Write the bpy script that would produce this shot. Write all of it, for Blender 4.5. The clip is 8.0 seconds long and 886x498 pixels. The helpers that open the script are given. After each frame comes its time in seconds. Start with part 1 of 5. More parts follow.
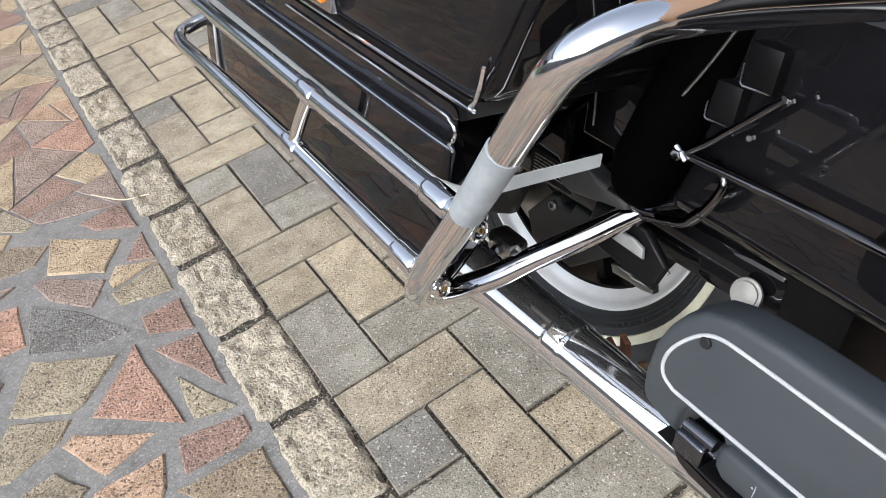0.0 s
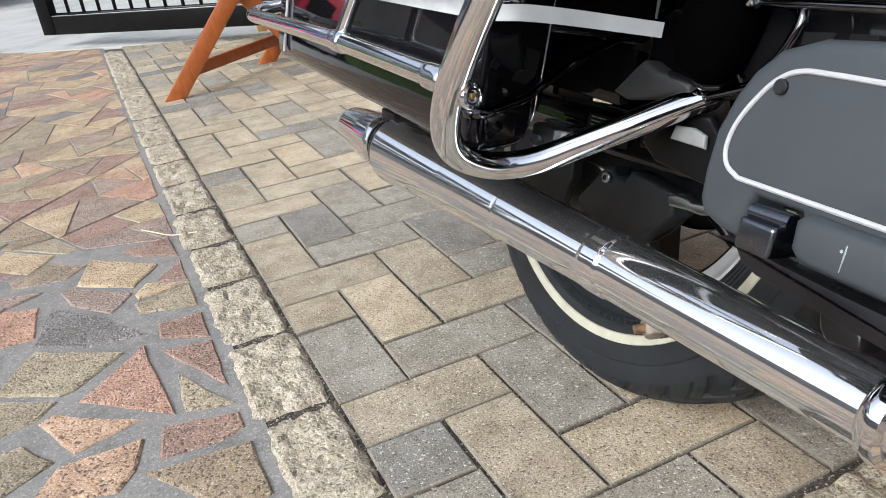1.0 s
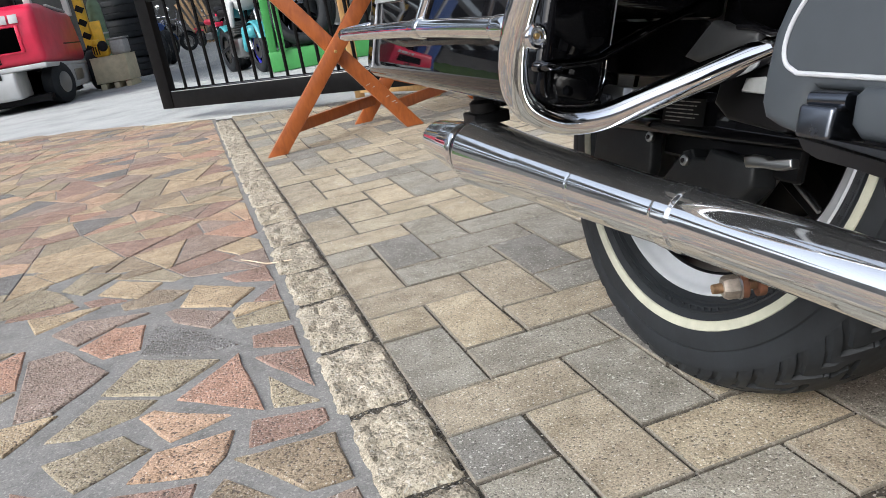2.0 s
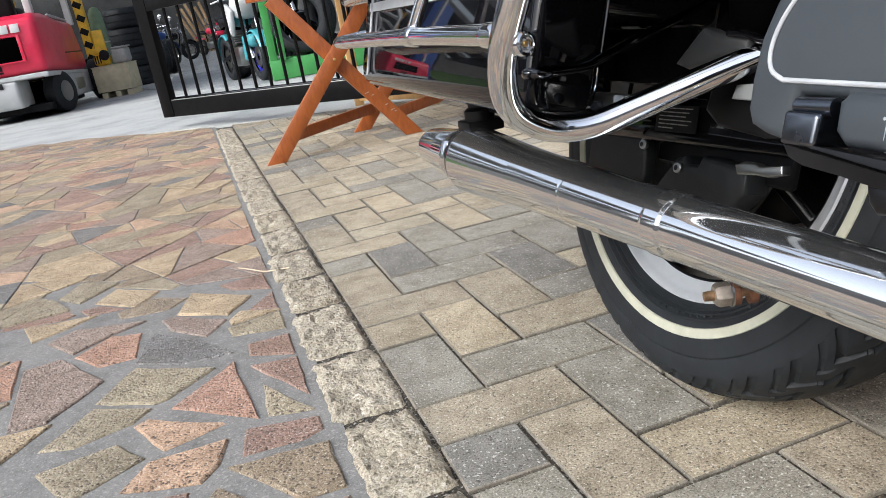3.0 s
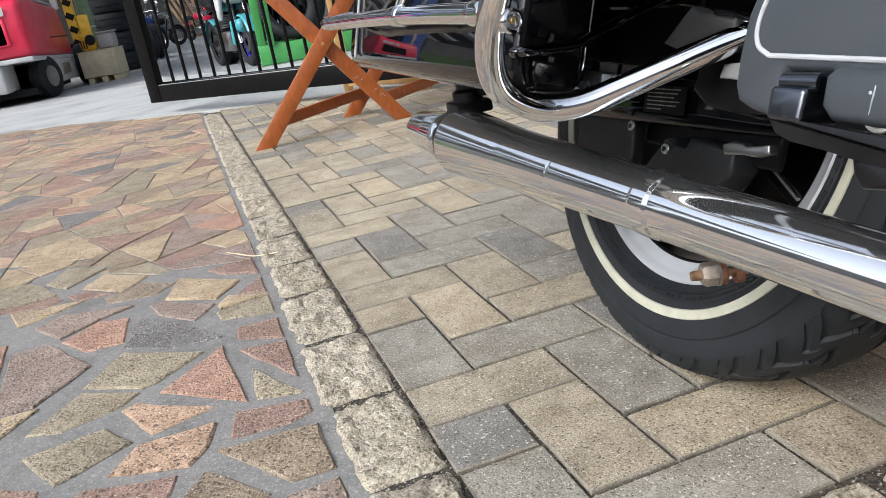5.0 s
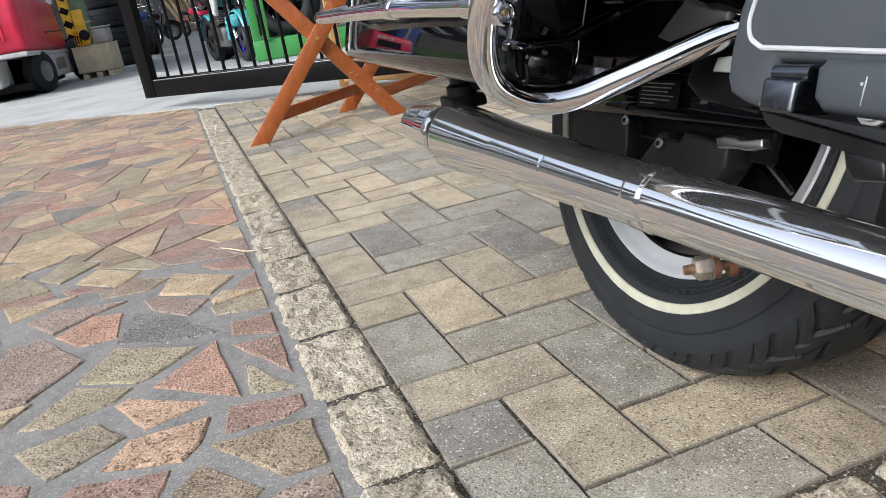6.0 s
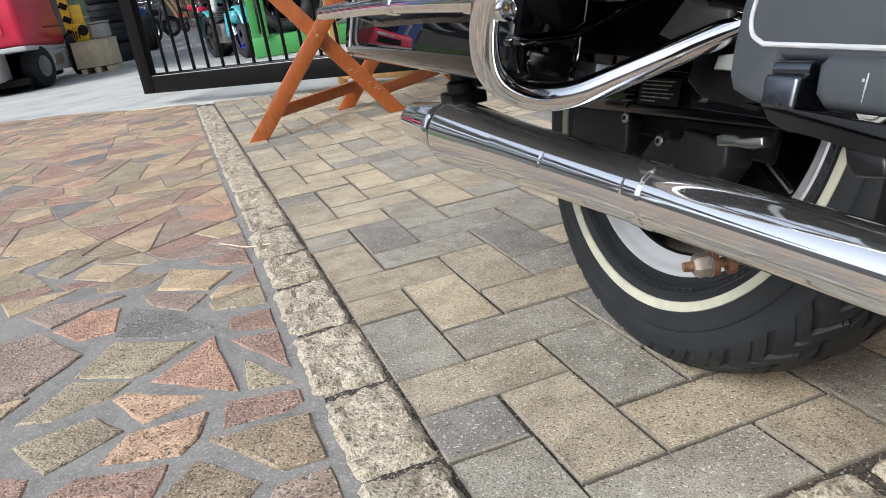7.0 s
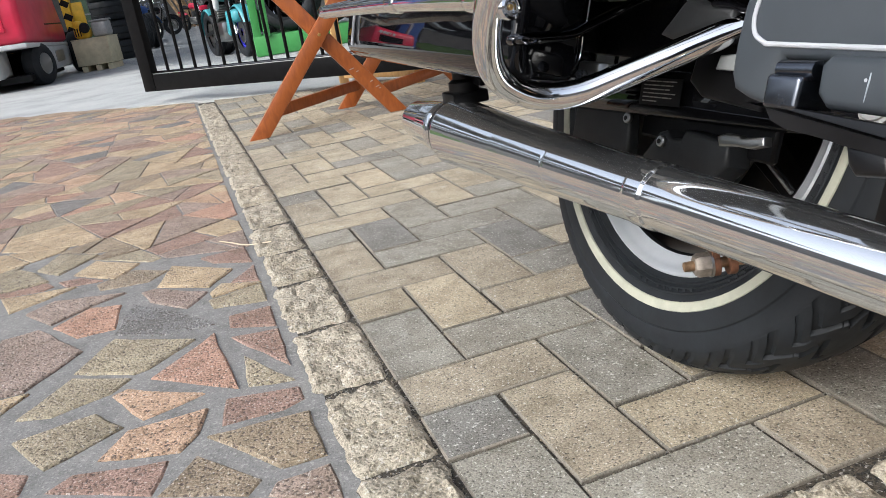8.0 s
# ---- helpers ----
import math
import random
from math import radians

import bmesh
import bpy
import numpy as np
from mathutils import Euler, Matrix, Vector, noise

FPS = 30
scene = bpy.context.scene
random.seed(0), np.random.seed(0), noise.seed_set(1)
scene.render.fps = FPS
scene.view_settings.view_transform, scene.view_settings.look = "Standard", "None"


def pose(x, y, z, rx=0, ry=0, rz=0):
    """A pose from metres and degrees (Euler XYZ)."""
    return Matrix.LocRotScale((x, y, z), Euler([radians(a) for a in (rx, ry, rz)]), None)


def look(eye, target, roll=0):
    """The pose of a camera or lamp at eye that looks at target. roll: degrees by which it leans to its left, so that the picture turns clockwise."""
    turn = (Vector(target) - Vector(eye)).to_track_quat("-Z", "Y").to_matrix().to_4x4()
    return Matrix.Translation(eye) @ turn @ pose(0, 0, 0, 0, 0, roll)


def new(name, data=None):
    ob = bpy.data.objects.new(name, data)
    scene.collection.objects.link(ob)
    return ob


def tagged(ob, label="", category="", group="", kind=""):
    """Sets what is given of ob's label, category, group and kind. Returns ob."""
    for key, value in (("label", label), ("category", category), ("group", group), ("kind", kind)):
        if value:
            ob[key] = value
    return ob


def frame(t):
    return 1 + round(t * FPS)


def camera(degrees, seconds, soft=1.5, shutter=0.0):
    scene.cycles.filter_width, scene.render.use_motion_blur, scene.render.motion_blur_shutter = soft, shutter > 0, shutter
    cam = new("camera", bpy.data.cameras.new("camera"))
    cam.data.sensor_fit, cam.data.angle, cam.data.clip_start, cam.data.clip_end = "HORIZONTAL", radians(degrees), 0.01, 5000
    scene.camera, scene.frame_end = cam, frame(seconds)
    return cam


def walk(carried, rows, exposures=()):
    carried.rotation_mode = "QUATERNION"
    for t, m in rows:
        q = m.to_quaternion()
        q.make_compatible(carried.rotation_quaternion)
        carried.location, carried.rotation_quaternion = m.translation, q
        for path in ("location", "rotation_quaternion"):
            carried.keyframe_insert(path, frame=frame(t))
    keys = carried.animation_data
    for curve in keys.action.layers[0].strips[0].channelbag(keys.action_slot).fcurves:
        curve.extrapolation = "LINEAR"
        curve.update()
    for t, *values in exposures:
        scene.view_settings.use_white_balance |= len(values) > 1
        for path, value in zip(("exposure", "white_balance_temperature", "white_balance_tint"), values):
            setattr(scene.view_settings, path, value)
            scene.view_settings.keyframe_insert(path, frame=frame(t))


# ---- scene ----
import itertools

cam = camera(60.6, 8.0, soft=0.6)

PATH = [
    (0, (-0.2020, -0.6230, 0.8470), (0.4159, 0.7419, -0.4779), -13.10),
    (0.1, (-0.2048, -0.6294, 0.8184), (0.4230, 0.7568, -0.4794), -13.20),
    (0.3, (-0.2044, -0.6302, 0.7462), (0.4559, 0.8158, -0.4675), -11.20),
    (0.5, (-0.2170, -0.6280, 0.6680), (0.4671, 0.8993, -0.4272), -9.30),
    (0.6, (-0.2378, -0.6324, 0.6374), (0.4759, 0.9195, -0.4029), -8.24),
    (0.8, (-0.2524, -0.6582, 0.5862), (0.4520, 0.9673, -0.3420), -6.82),
    (1, (-0.2600, -0.6960, 0.5710), (0.4330, 0.9770, -0.2780), -7.00),
    (1.2, (-0.2586, -0.7102, 0.5508), (0.4098, 0.9953, -0.2521), -7.74),
    (1.5, (-0.2780, -0.7490, 0.4910), (0.2931, 1.0265, -0.2312), -9.30),
    (2, (-0.2740, -0.7480, 0.4850), (0.2402, 1.0777, -0.1493), -9.70),
    (3.5, (-0.2640, -0.7500, 0.4800), (0.2518, 1.0823, -0.1338), -9.80),
    (4, (-0.2640, -0.7470, 0.4770), (0.2561, 1.0782, -0.1541), -9.90),
    (4.5, (-0.2650, -0.7500, 0.4780), (0.2610, 1.0690, -0.1660), -9.80),
    (6, (-0.2620, -0.7500, 0.4740), (0.2769, 1.0587, -0.1879), -9.60),
    (6.5, (-0.2640, -0.7510, 0.4740), (0.2781, 1.0552, -0.1921), -9.40),
    (7, (-0.2650, -0.7510, 0.4720), (0.2792, 1.0546, -0.1942), -9.10),
    (7.5, (-0.2670, -0.7520, 0.4720), (0.2771, 1.0533, -0.1951), -8.90),
    (8, (-0.2670, -0.7520, 0.4710), (0.2781, 1.0533, -0.1951), -8.70),
]
walk(cam, [(t, look(eye, target, roll)) for t, eye, target, roll in PATH], [(0, 1.05, 6210, 9), (1.0, 1.08, 6210, 9), (1.6, 1.02, 6210, 9), (8, 1.0, 6210, 9)])

# ---- light ----
world = bpy.data.worlds.new("sky")
scene.world = world
world.use_nodes = True
wn = world.node_tree
sky = wn.nodes.new("ShaderNodeTexSky")
sky.sky_type = "NISHITA"
sky.sun_disc = False
sky.sun_elevation = radians(38)
sky.sun_rotation = radians(251)
sky.air_density = 1.0
sky.dust_density = 4.0
grey = wn.nodes.new("ShaderNodeHueSaturation")
grey.inputs["Saturation"].default_value = 0.5
wn.links.new(sky.outputs[0], grey.inputs["Color"])
wn.links.new(grey.outputs[0], wn.nodes["Background"].inputs[0])
wn.nodes["Background"].inputs[1].default_value = 0.15
sun = new("sun", bpy.data.lights.new("sun", "SUN"))
sun.data.energy = 1.1
sun.data.angle = radians(40)
sun.data.color = (1.0, 0.99, 0.975)
sun.matrix_world = look((-10, -3.5, 8), (0, 0, 0))


# ---- materials ----
def nodes_of(name):
    m = bpy.data.materials.new(name)
    m.use_nodes = True
    return m, m.node_tree, m.node_tree.nodes["Principled BSDF"]


def noise_node(t, scale, detail=4.0, rough=0.6, coords="Object"):
    c = t.nodes.new("ShaderNodeTexCoord")
    n = t.nodes.new("ShaderNodeTexNoise")
    n.inputs["Scale"].default_value = scale
    n.inputs["Detail"].default_value = detail
    n.inputs["Roughness"].default_value = rough
    t.links.new(c.outputs[coords], n.inputs["Vector"])
    return n


def ramp(t, fac, stops):
    r = t.nodes.new("ShaderNodeValToRGB")
    e = r.color_ramp.elements
    while len(e) < len(stops):
        e.new(0.5)
    for k, (p, c) in zip(e, stops):
        k.position, k.color = p, (*c, 1)
    t.links.new(fac, r.inputs["Fac"])
    return r


def mix(t, fac, a, b, mode="MIX"):
    m = t.nodes.new("ShaderNodeMix")
    m.data_type, m.blend_type = "RGBA", mode
    if isinstance(fac, (int, float)):
        m.inputs[0].default_value = fac
    else:
        t.links.new(fac, m.inputs[0])
    for i, v in ((6, a), (7, b)):
        if isinstance(v, tuple):
            m.inputs[i].default_value = (*v, 1)
        else:
            t.links.new(v, m.inputs[i])
    return m.outputs[2]


def bump(t, p, height, strength, dist, prev=None):
    b = t.nodes.new("ShaderNodeBump")
    b.inputs["Strength"].default_value = strength
    b.inputs["Distance"].default_value = dist
    t.links.new(height, b.inputs["Height"])
    if prev is not None:
        t.links.new(prev, b.inputs["Normal"])
    t.links.new(b.outputs[0], p.inputs["Normal"])
    return b.outputs[0]


def plain(name, color, rough=0.5, metal=0.0, vary=0.15, scale=30.0, bump_d=0.0, coat=0.0, rvary=0.0, spec=0.5):
    """A surface of one colour with slight blotches, uneven gloss and fine relief."""
    m, t, p = nodes_of(name)
    n = noise_node(t, scale)
    lo = tuple(c * (1 - vary) for c in color)
    hi = tuple(min(1, c * (1 + vary)) for c in color)
    t.links.new(ramp(t, n.outputs["Fac"], [(0.3, lo), (0.7, hi)]).outputs[0], p.inputs["Base Color"])
    p.inputs["Metallic"].default_value = metal
    p.inputs["Roughness"].default_value = rough
    p.inputs["Coat Weight"].default_value = coat
    p.inputs["Specular IOR Level"].default_value = spec
    if rvary:
        n2 = noise_node(t, scale * 0.4, 5)
        r = t.nodes.new("ShaderNodeMapRange")
        r.inputs[1].default_value, r.inputs[2].default_value = 0.35, 0.7
        r.inputs[3].default_value, r.inputs[4].default_value = rough, rough + rvary
        t.links.new(n2.outputs["Fac"], r.inputs[0])
        t.links.new(r.outputs[0], p.inputs["Roughness"])
    if bump_d:
        n3 = noise_node(t, scale * 8, 3)
        bump(t, p, n3.outputs["Fac"], 0.5, bump_d)
    return m


def stone(name, colors, speck=(0.02, 0.02, 0.018), speck_amount=0.12, grain=420.0, relief=0.0016, blotch=9.0, rough=0.9, pits=0.7, spotty=0.35, crumb=0.8, bloom=0.0):
    """Stone or concrete: a colour per piece, blotches, speckled grain, pitted relief."""
    m, t, p = nodes_of(name)
    info = t.nodes.new("ShaderNodeObjectInfo")
    colors = colors if len(colors) > 1 else colors * 2
    k = len(colors) - 1
    base = ramp(t, info.outputs["Random"], [(i / max(k, 1), c) for i, c in enumerate(colors)]).outputs[0]
    big = noise_node(t, blotch, 5, 0.65)
    shade = ramp(t, big.outputs["Fac"], [(0.25, (0.55, 0.54, 0.52)), (0.5, (1, 1, 1)), (0.8, (1.25, 1.23, 1.2))]).outputs[0]
    col = mix(t, 1.0, base, shade, "MULTIPLY")
    fine = noise_node(t, grain, 3, 0.7)
    sp = ramp(t, fine.outputs["Fac"], [(0.40, (1, 1, 1)), (0.48, (0, 0, 0))])
    f = t.nodes.new("ShaderNodeMath")
    f.operation = "MULTIPLY"
    f.inputs[1].default_value = speck_amount * 4
    t.links.new(sp.outputs[0], f.inputs[0])
    f.use_clamp = True
    col = mix(t, f.outputs[0], col, speck)
    light = noise_node(t, grain * 0.8, 2, 0.5)
    lf = ramp(t, light.outputs["Fac"], [(0.585, (0, 0, 0)), (0.64, (crumb, crumb, crumb))])
    col = mix(t, lf.outputs[0], col, mix(t, 0.6, col, (0.75, 0.72, 0.66)))
    if bloom:
        mott = noise_node(t, 34, 5, 0.7)
        mf = ramp(t, mott.outputs["Fac"], [(0.30, (0.70, 0.66, 0.60)), (0.5, (1, 1, 1)), (0.72, (1.16, 1.14, 1.10))])
        col = mix(t, 1.0, col, mf.outputs[0], "MULTIPLY")
        hole = noise_node(t, 150, 2, 0.5)
        hf = ramp(t, hole.outputs["Fac"], [(0.27, (0.85, 0.85, 0.85)), (0.33, (0, 0, 0))])
        col = mix(t, hf.outputs[0], col, (0.06, 0.052, 0.04))
        pale = noise_node(t, 17, 6, 0.72)
        pf = ramp(t, pale.outputs["Fac"], [(0.60, (0, 0, 0)), (0.74, (bloom, bloom, bloom))])
        col = mix(t, pf.outputs[0], col, (0.58, 0.56, 0.50))
    spots = noise_node(t, grain * 0.3, 4, 0.75)
    sf = ramp(t, spots.outputs["Fac"], [(0.36, (spotty, spotty, spotty)), (0.50, (0, 0, 0))])
    col = mix(t, sf.outputs[0], col, mix(t, 0.75, col, speck))
    t.links.new(col, p.inputs["Base Color"])
    p.inputs["Roughness"].default_value = rough
    b1 = bump(t, p, fine.outputs["Fac"], pits, relief)
    mid = noise_node(t, grain * 0.16, 4, 0.6)
    bump(t, p, mid.outputs["Fac"], 0.5, relief * 2.2, b1)
    return m


def speckled(name, colors, mottle, dark, pit, pit_mix, grain, grain_mix, relief, rough=0.85, bloom=0.0, pit_color=(0.05, 0.045, 0.038)):
    """Mineral surfaces: a tone for each piece, soft mottling, dark pits, pale grains and relief.
    pit and grain are (scale, threshold)."""
    m, t, p = nodes_of(name)
    info = t.nodes.new("ShaderNodeObjectInfo")
    geo = t.nodes.new("ShaderNodeNewGeometry")

    def math_node(op, a, b):
        n = t.nodes.new("ShaderNodeMath")
        n.operation = op
        for i, v in enumerate((a, b)):
            if isinstance(v, (int, float)):
                n.inputs[i].default_value = v
            elif v is not None:
                t.links.new(v, n.inputs[i])
        return n.outputs[0]

    chance = math_node("FRACT", math_node("ADD", info.outputs["Random"], geo.outputs["Random Per Island"]), None)
    coord = t.nodes.new("ShaderNodeTexCoord")
    shift = t.nodes.new("ShaderNodeVectorMath")
    t.links.new(coord.outputs["Object"], shift.inputs[0])
    t.links.new(math_node("MULTIPLY", chance, 2.7), shift.inputs[1])

    def cloud(scale, detail, roughness):
        n = t.nodes.new("ShaderNodeTexNoise")
        n.inputs["Scale"].default_value, n.inputs["Detail"].default_value, n.inputs["Roughness"].default_value = scale, detail, roughness
        t.links.new(shift.outputs[0], n.inputs["Vector"])
        return n.outputs["Fac"]

    k = len(colors) - 1
    col = ramp(t, chance, [(i / k, c) for i, c in enumerate(colors)]).outputs[0]
    soft = ramp(t, cloud(mottle, 6, 0.65), [(0.30, (1 - dark, 1 - 1.05 * dark, 1 - 1.15 * dark)), (0.52, (1, 1, 1)), (0.75, (1 + 0.6 * dark,) * 3)]).outputs[0]
    col = mix(t, 1.0, col, soft, "MULTIPLY")
    broad = ramp(t, cloud(mottle * 0.3, 3, 0.5), [(0.35, (0.80, 0.785, 0.76)), (0.55, (1, 1, 1)), (0.7, (1.08, 1.08, 1.07))]).outputs[0]
    col = mix(t, 1.0, col, broad, "MULTIPLY")
    sand = cloud(430, 3, 0.7)
    col = mix(t, 1.0, col, ramp(t, sand, [(0.33, (0.58, 0.57, 0.555)), (0.5, (1, 1, 1)), (0.67, (1.40, 1.395, 1.37))]).outputs[0], "MULTIPLY")
    if bloom:
        col = mix(t, ramp(t, cloud(15, 6, 0.75), [(0.60, (0, 0, 0)), (0.72, (bloom,) * 3)]).outputs[0], col, (0.60, 0.58, 0.53))
    pale = cloud(grain[0], 2, 0.5)
    col = mix(t, ramp(t, pale, [(grain[1], (0, 0, 0)), (grain[1] + 0.05, (grain_mix,) * 3)]).outputs[0], col, (0.72, 0.70, 0.64))
    cells = t.nodes.new("ShaderNodeTexVoronoi")
    cells.inputs["Scale"].default_value = pit[0]
    t.links.new(shift.outputs[0], cells.inputs["Vector"])
    hollow = math_node("ADD", math_node("MULTIPLY", cells.outputs["Distance"], 0.30), math_node("MULTIPLY", cloud(pit[0] * 0.7, 5, 0.62), 0.70))
    col = mix(t, ramp(t, hollow, [(pit[1] - 0.07, (pit_mix,) * 3), (pit[1], (0, 0, 0))]).outputs[0], col, pit_color)
    t.links.new(col, p.inputs["Base Color"])
    p.inputs["Roughness"].default_value = rough
    b1 = bump(t, p, ramp(t, hollow, [(pit[1] - 0.1, (0, 0, 0)), (pit[1] + 0.1, (1, 1, 1))]).outputs[0], 0.9, relief)
    bump(t, p, sand, 0.5, relief * 0.6, b1)
    return m


def wood(name, dark, light, rough=0.4, axis_scale=(14, 14, 1.6)):
    m, t, p = nodes_of(name)
    c = t.nodes.new("ShaderNodeTexCoord")
    mp = t.nodes.new("ShaderNodeMapping")
    mp.inputs["Scale"].default_value = axis_scale
    t.links.new(c.outputs["Object"], mp.inputs["Vector"])
    n = t.nodes.new("ShaderNodeTexNoise")
    n.inputs["Scale"].default_value = 5.0
    n.inputs["Detail"].default_value = 6.0
    n.inputs["Distortion"].default_value = 0.6
    t.links.new(mp.outputs[0], n.inputs["Vector"])
    t.links.new(ramp(t, n.outputs["Fac"], [(0.3, dark), (0.7, light)]).outputs[0], p.inputs["Base Color"])
    p.inputs["Roughness"].default_value = rough
    bump(t, p, n.outputs["Fac"], 0.25, 0.001)
    return m


def chrome_like(name, color=(0.82, 0.83, 0.85), rough=0.045, metal=1.0):
    m, t, p = nodes_of(name)
    p.inputs["Base Color"].default_value = (*color, 1)
    p.inputs["Metallic"].default_value = metal
    n = noise_node(t, 26, 6, 0.7)
    r = t.nodes.new("ShaderNodeMapRange")
    r.inputs[1].default_value, r.inputs[2].default_value = 0.45, 0.75
    r.inputs[3].default_value, r.inputs[4].default_value = rough, rough + 0.1
    t.links.new(n.outputs["Fac"], r.inputs[0])
    t.links.new(r.outputs[0], p.inputs["Roughness"])
    return m


PAVER_TAN = speckled("concrete_paver_tan", [(0.315, 0.268, 0.193), (0.380, 0.326, 0.235), (0.300, 0.258, 0.194), (0.365, 0.322, 0.240), (0.405, 0.340, 0.240)], 24, 0.30, (280, 0.415), 0.85, (250, 0.63), 0.55, 0.0011, 0.8, 0.4)
PAVER_GREY = speckled("concrete_paver_grey", [(0.205, 0.197, 0.177), (0.272, 0.257, 0.216), (0.176, 0.171, 0.156), (0.292, 0.273, 0.226), (0.240, 0.228, 0.195)], 24, 0.30, (280, 0.405), 0.85, (250, 0.625), 0.55, 0.0011, 0.8, 0.45)
GRANITE = speckled("granite_sett", [(0.381, 0.338, 0.262), (0.423, 0.377, 0.298), (0.358, 0.319, 0.251), (0.405, 0.356, 0.272)], 58, 0.34, (190, 0.445), 0.65, (170, 0.60), 0.35, 0.0024, 0.85, 0.0, (0.10, 0.085, 0.06))
FLAG_TONES = {
    "p": ("pink", [(0.427, 0.254, 0.180), (0.379, 0.229, 0.166)]),
    "o": ("orange", [(0.480, 0.326, 0.220), (0.431, 0.293, 0.199)]),
    "r": ("red", [(0.307, 0.199, 0.154), (0.275, 0.181, 0.144)]),
    "v": ("purple", [(0.274, 0.209, 0.175), (0.311, 0.238, 0.192)]),
    "b": ("brown", [(0.289, 0.228, 0.155), (0.256, 0.203, 0.144)]),
    "g": ("olive", [(0.324, 0.276, 0.191), (0.291, 0.247, 0.174)]),
    "t": ("tan", [(0.442, 0.339, 0.219), (0.392, 0.306, 0.198)]),
    "k": ("slate_grey", [(0.164, 0.162, 0.157), (0.190, 0.184, 0.177)]),
}
PORPHYRY = {k: speckled("porphyry_" + n, c, 40, 0.28, (215, 0.445), 0.9, (260, 0.62), 0.4, 0.0021, 0.75, 0.0, (0.075, 0.055, 0.045)) for k, (n, c) in FLAG_TONES.items()}
SOIL = speckled("sandy_soil", [(0.24, 0.17, 0.115), (0.29, 0.215, 0.15)], 20, 0.3, (200, 0.40), 0.6, (300, 0.62), 0.4, 0.002, 0.95)
GRIT = speckled("joint_grit", [(0.10, 0.085, 0.06), (0.30, 0.26, 0.19), (0.05, 0.045, 0.035)], 60, 0.3, (300, 0.38), 0.5, (400, 0.64), 0.4, 0.001, 0.95)
MORTAR = stone("grey_mortar", [(0.185, 0.180, 0.170), (0.205, 0.203, 0.196)], grain=300, relief=0.0012, speck_amount=0.06, blotch=10, crumb=0.25, spotty=0.25)
PAVER_EDGE = stone("darker_paver_edge", [(0.23, 0.205, 0.165), (0.16, 0.143, 0.116)], grain=400, relief=0.001, spotty=0.2, speck_amount=0.1, crumb=0.3)
JOINT_SAND_SHADE = stone("dark_joint_sand_and_shade", [(0.075, 0.063, 0.047)], grain=260, relief=0.006, spotty=0.8, pits=1.0, speck_amount=0.25)
CONCRETE = stone("pale_concrete", [(0.365, 0.378, 0.372)], grain=120, relief=0.0008, speck_amount=0.03, blotch=1.6, crumb=0.2, spotty=0.1)
# darker than the apron: mostly the hall's indoor shade put into the colour
HALL_FLOOR = stone("worn_hall_floor_shaded", [(0.24, 0.26, 0.275)], grain=80, relief=0.0008, speck_amount=0.05, blotch=1.3, rough=0.7)
WALL_PAINT = stone("grey_wall_plaster", [(0.30, 0.29, 0.275)], grain=60, relief=0.001, speck_amount=0.03, blotch=1.2, crumb=0.1, spotty=0.05)

HALL_WALL = stone("dark_hall_plaster", [(0.13, 0.13, 0.128)], grain=60, relief=0.001, speck_amount=0.02, blotch=1.2, crumb=0.1, spotty=0.05)

CHROME = chrome_like("chrome", (0.76, 0.77, 0.79), 0.06)
SILENCER_CHROME = chrome_like("hazy_silencer_chrome", (0.76, 0.77, 0.78), 0.05, 0.97)
DARK_CHROME = chrome_like("scuffed_dark_chrome", (0.13, 0.14, 0.16), 0.22)
CHROME_WORN = chrome_like("worn_chrome", (0.45, 0.46, 0.48), 0.14)
STEEL = chrome_like("dull_steel", (0.34, 0.34, 0.33), 0.3)
RIM_SILVER = plain("silver_rim_paint", (0.62, 0.65, 0.68), 0.32, 0.35, 0.06)
SLEEVE_GREY = plain("grey_ribbed_metal", (0.30, 0.335, 0.36), 0.45, 0.3, 0.15, 60)
SATIN_TRIM = plain("pale_satin_trim", (0.52, 0.545, 0.55), 0.4, 0.0, 0.12, 30)
BLACK_CHROME = chrome_like("black_chrome", (0.11, 0.11, 0.115), 0.07)
WALL_BROWN = wood("brown_board_cladding", (0.16, 0.085, 0.04), (0.24, 0.13, 0.065), 0.6, (1.2, 1.2, 9))
RUST = plain("rusty_steel", (0.17, 0.075, 0.04), 0.75, 0.3, 0.5, 120, 0.0006)
BRASS = plain("brass_screw", (0.45, 0.3, 0.12), 0.35, 0.9, 0.2, 60)
BLACK_GLOSS = plain("black_gloss_paint", (0.005, 0.005, 0.006), 0.025, 0, 0.2, 8, 0, 0.0, 0.015, 0.36)
BLACK_SATIN = plain("black_satin_metal", (0.004, 0.004, 0.0045), 0.30, 0, 0.3, 30, 0.0001, 0, 0.15, 0.14)
BLACK_SOFT = plain("black_plastic", (0.005, 0.005, 0.0055), 0.42, 0, 0.3, 40, 0.0002, 0, 0.1, 0.18)
GREY_PLASTIC = plain("grey_plastic", (0.030, 0.0365, 0.043), 0.5, 0, 0.1, 18, 0.00015, 0, 0.14)
DARK_GREY = plain("dark_grey_cast_metal", (0.014, 0.0152, 0.0165), 0.5, 0.0, 0.25, 40, 0.0003, 0, 0, 0.25)
PALE_LINE = plain("pale_grey_line", (0.36, 0.37, 0.39), 0.5, 0, 0.1, 40)
RUBBER = plain("tyre_rubber", (0.010, 0.0122, 0.0150), 0.55, 0, 0.3, 35, 0.0002, 0, 0.15, 0.35)
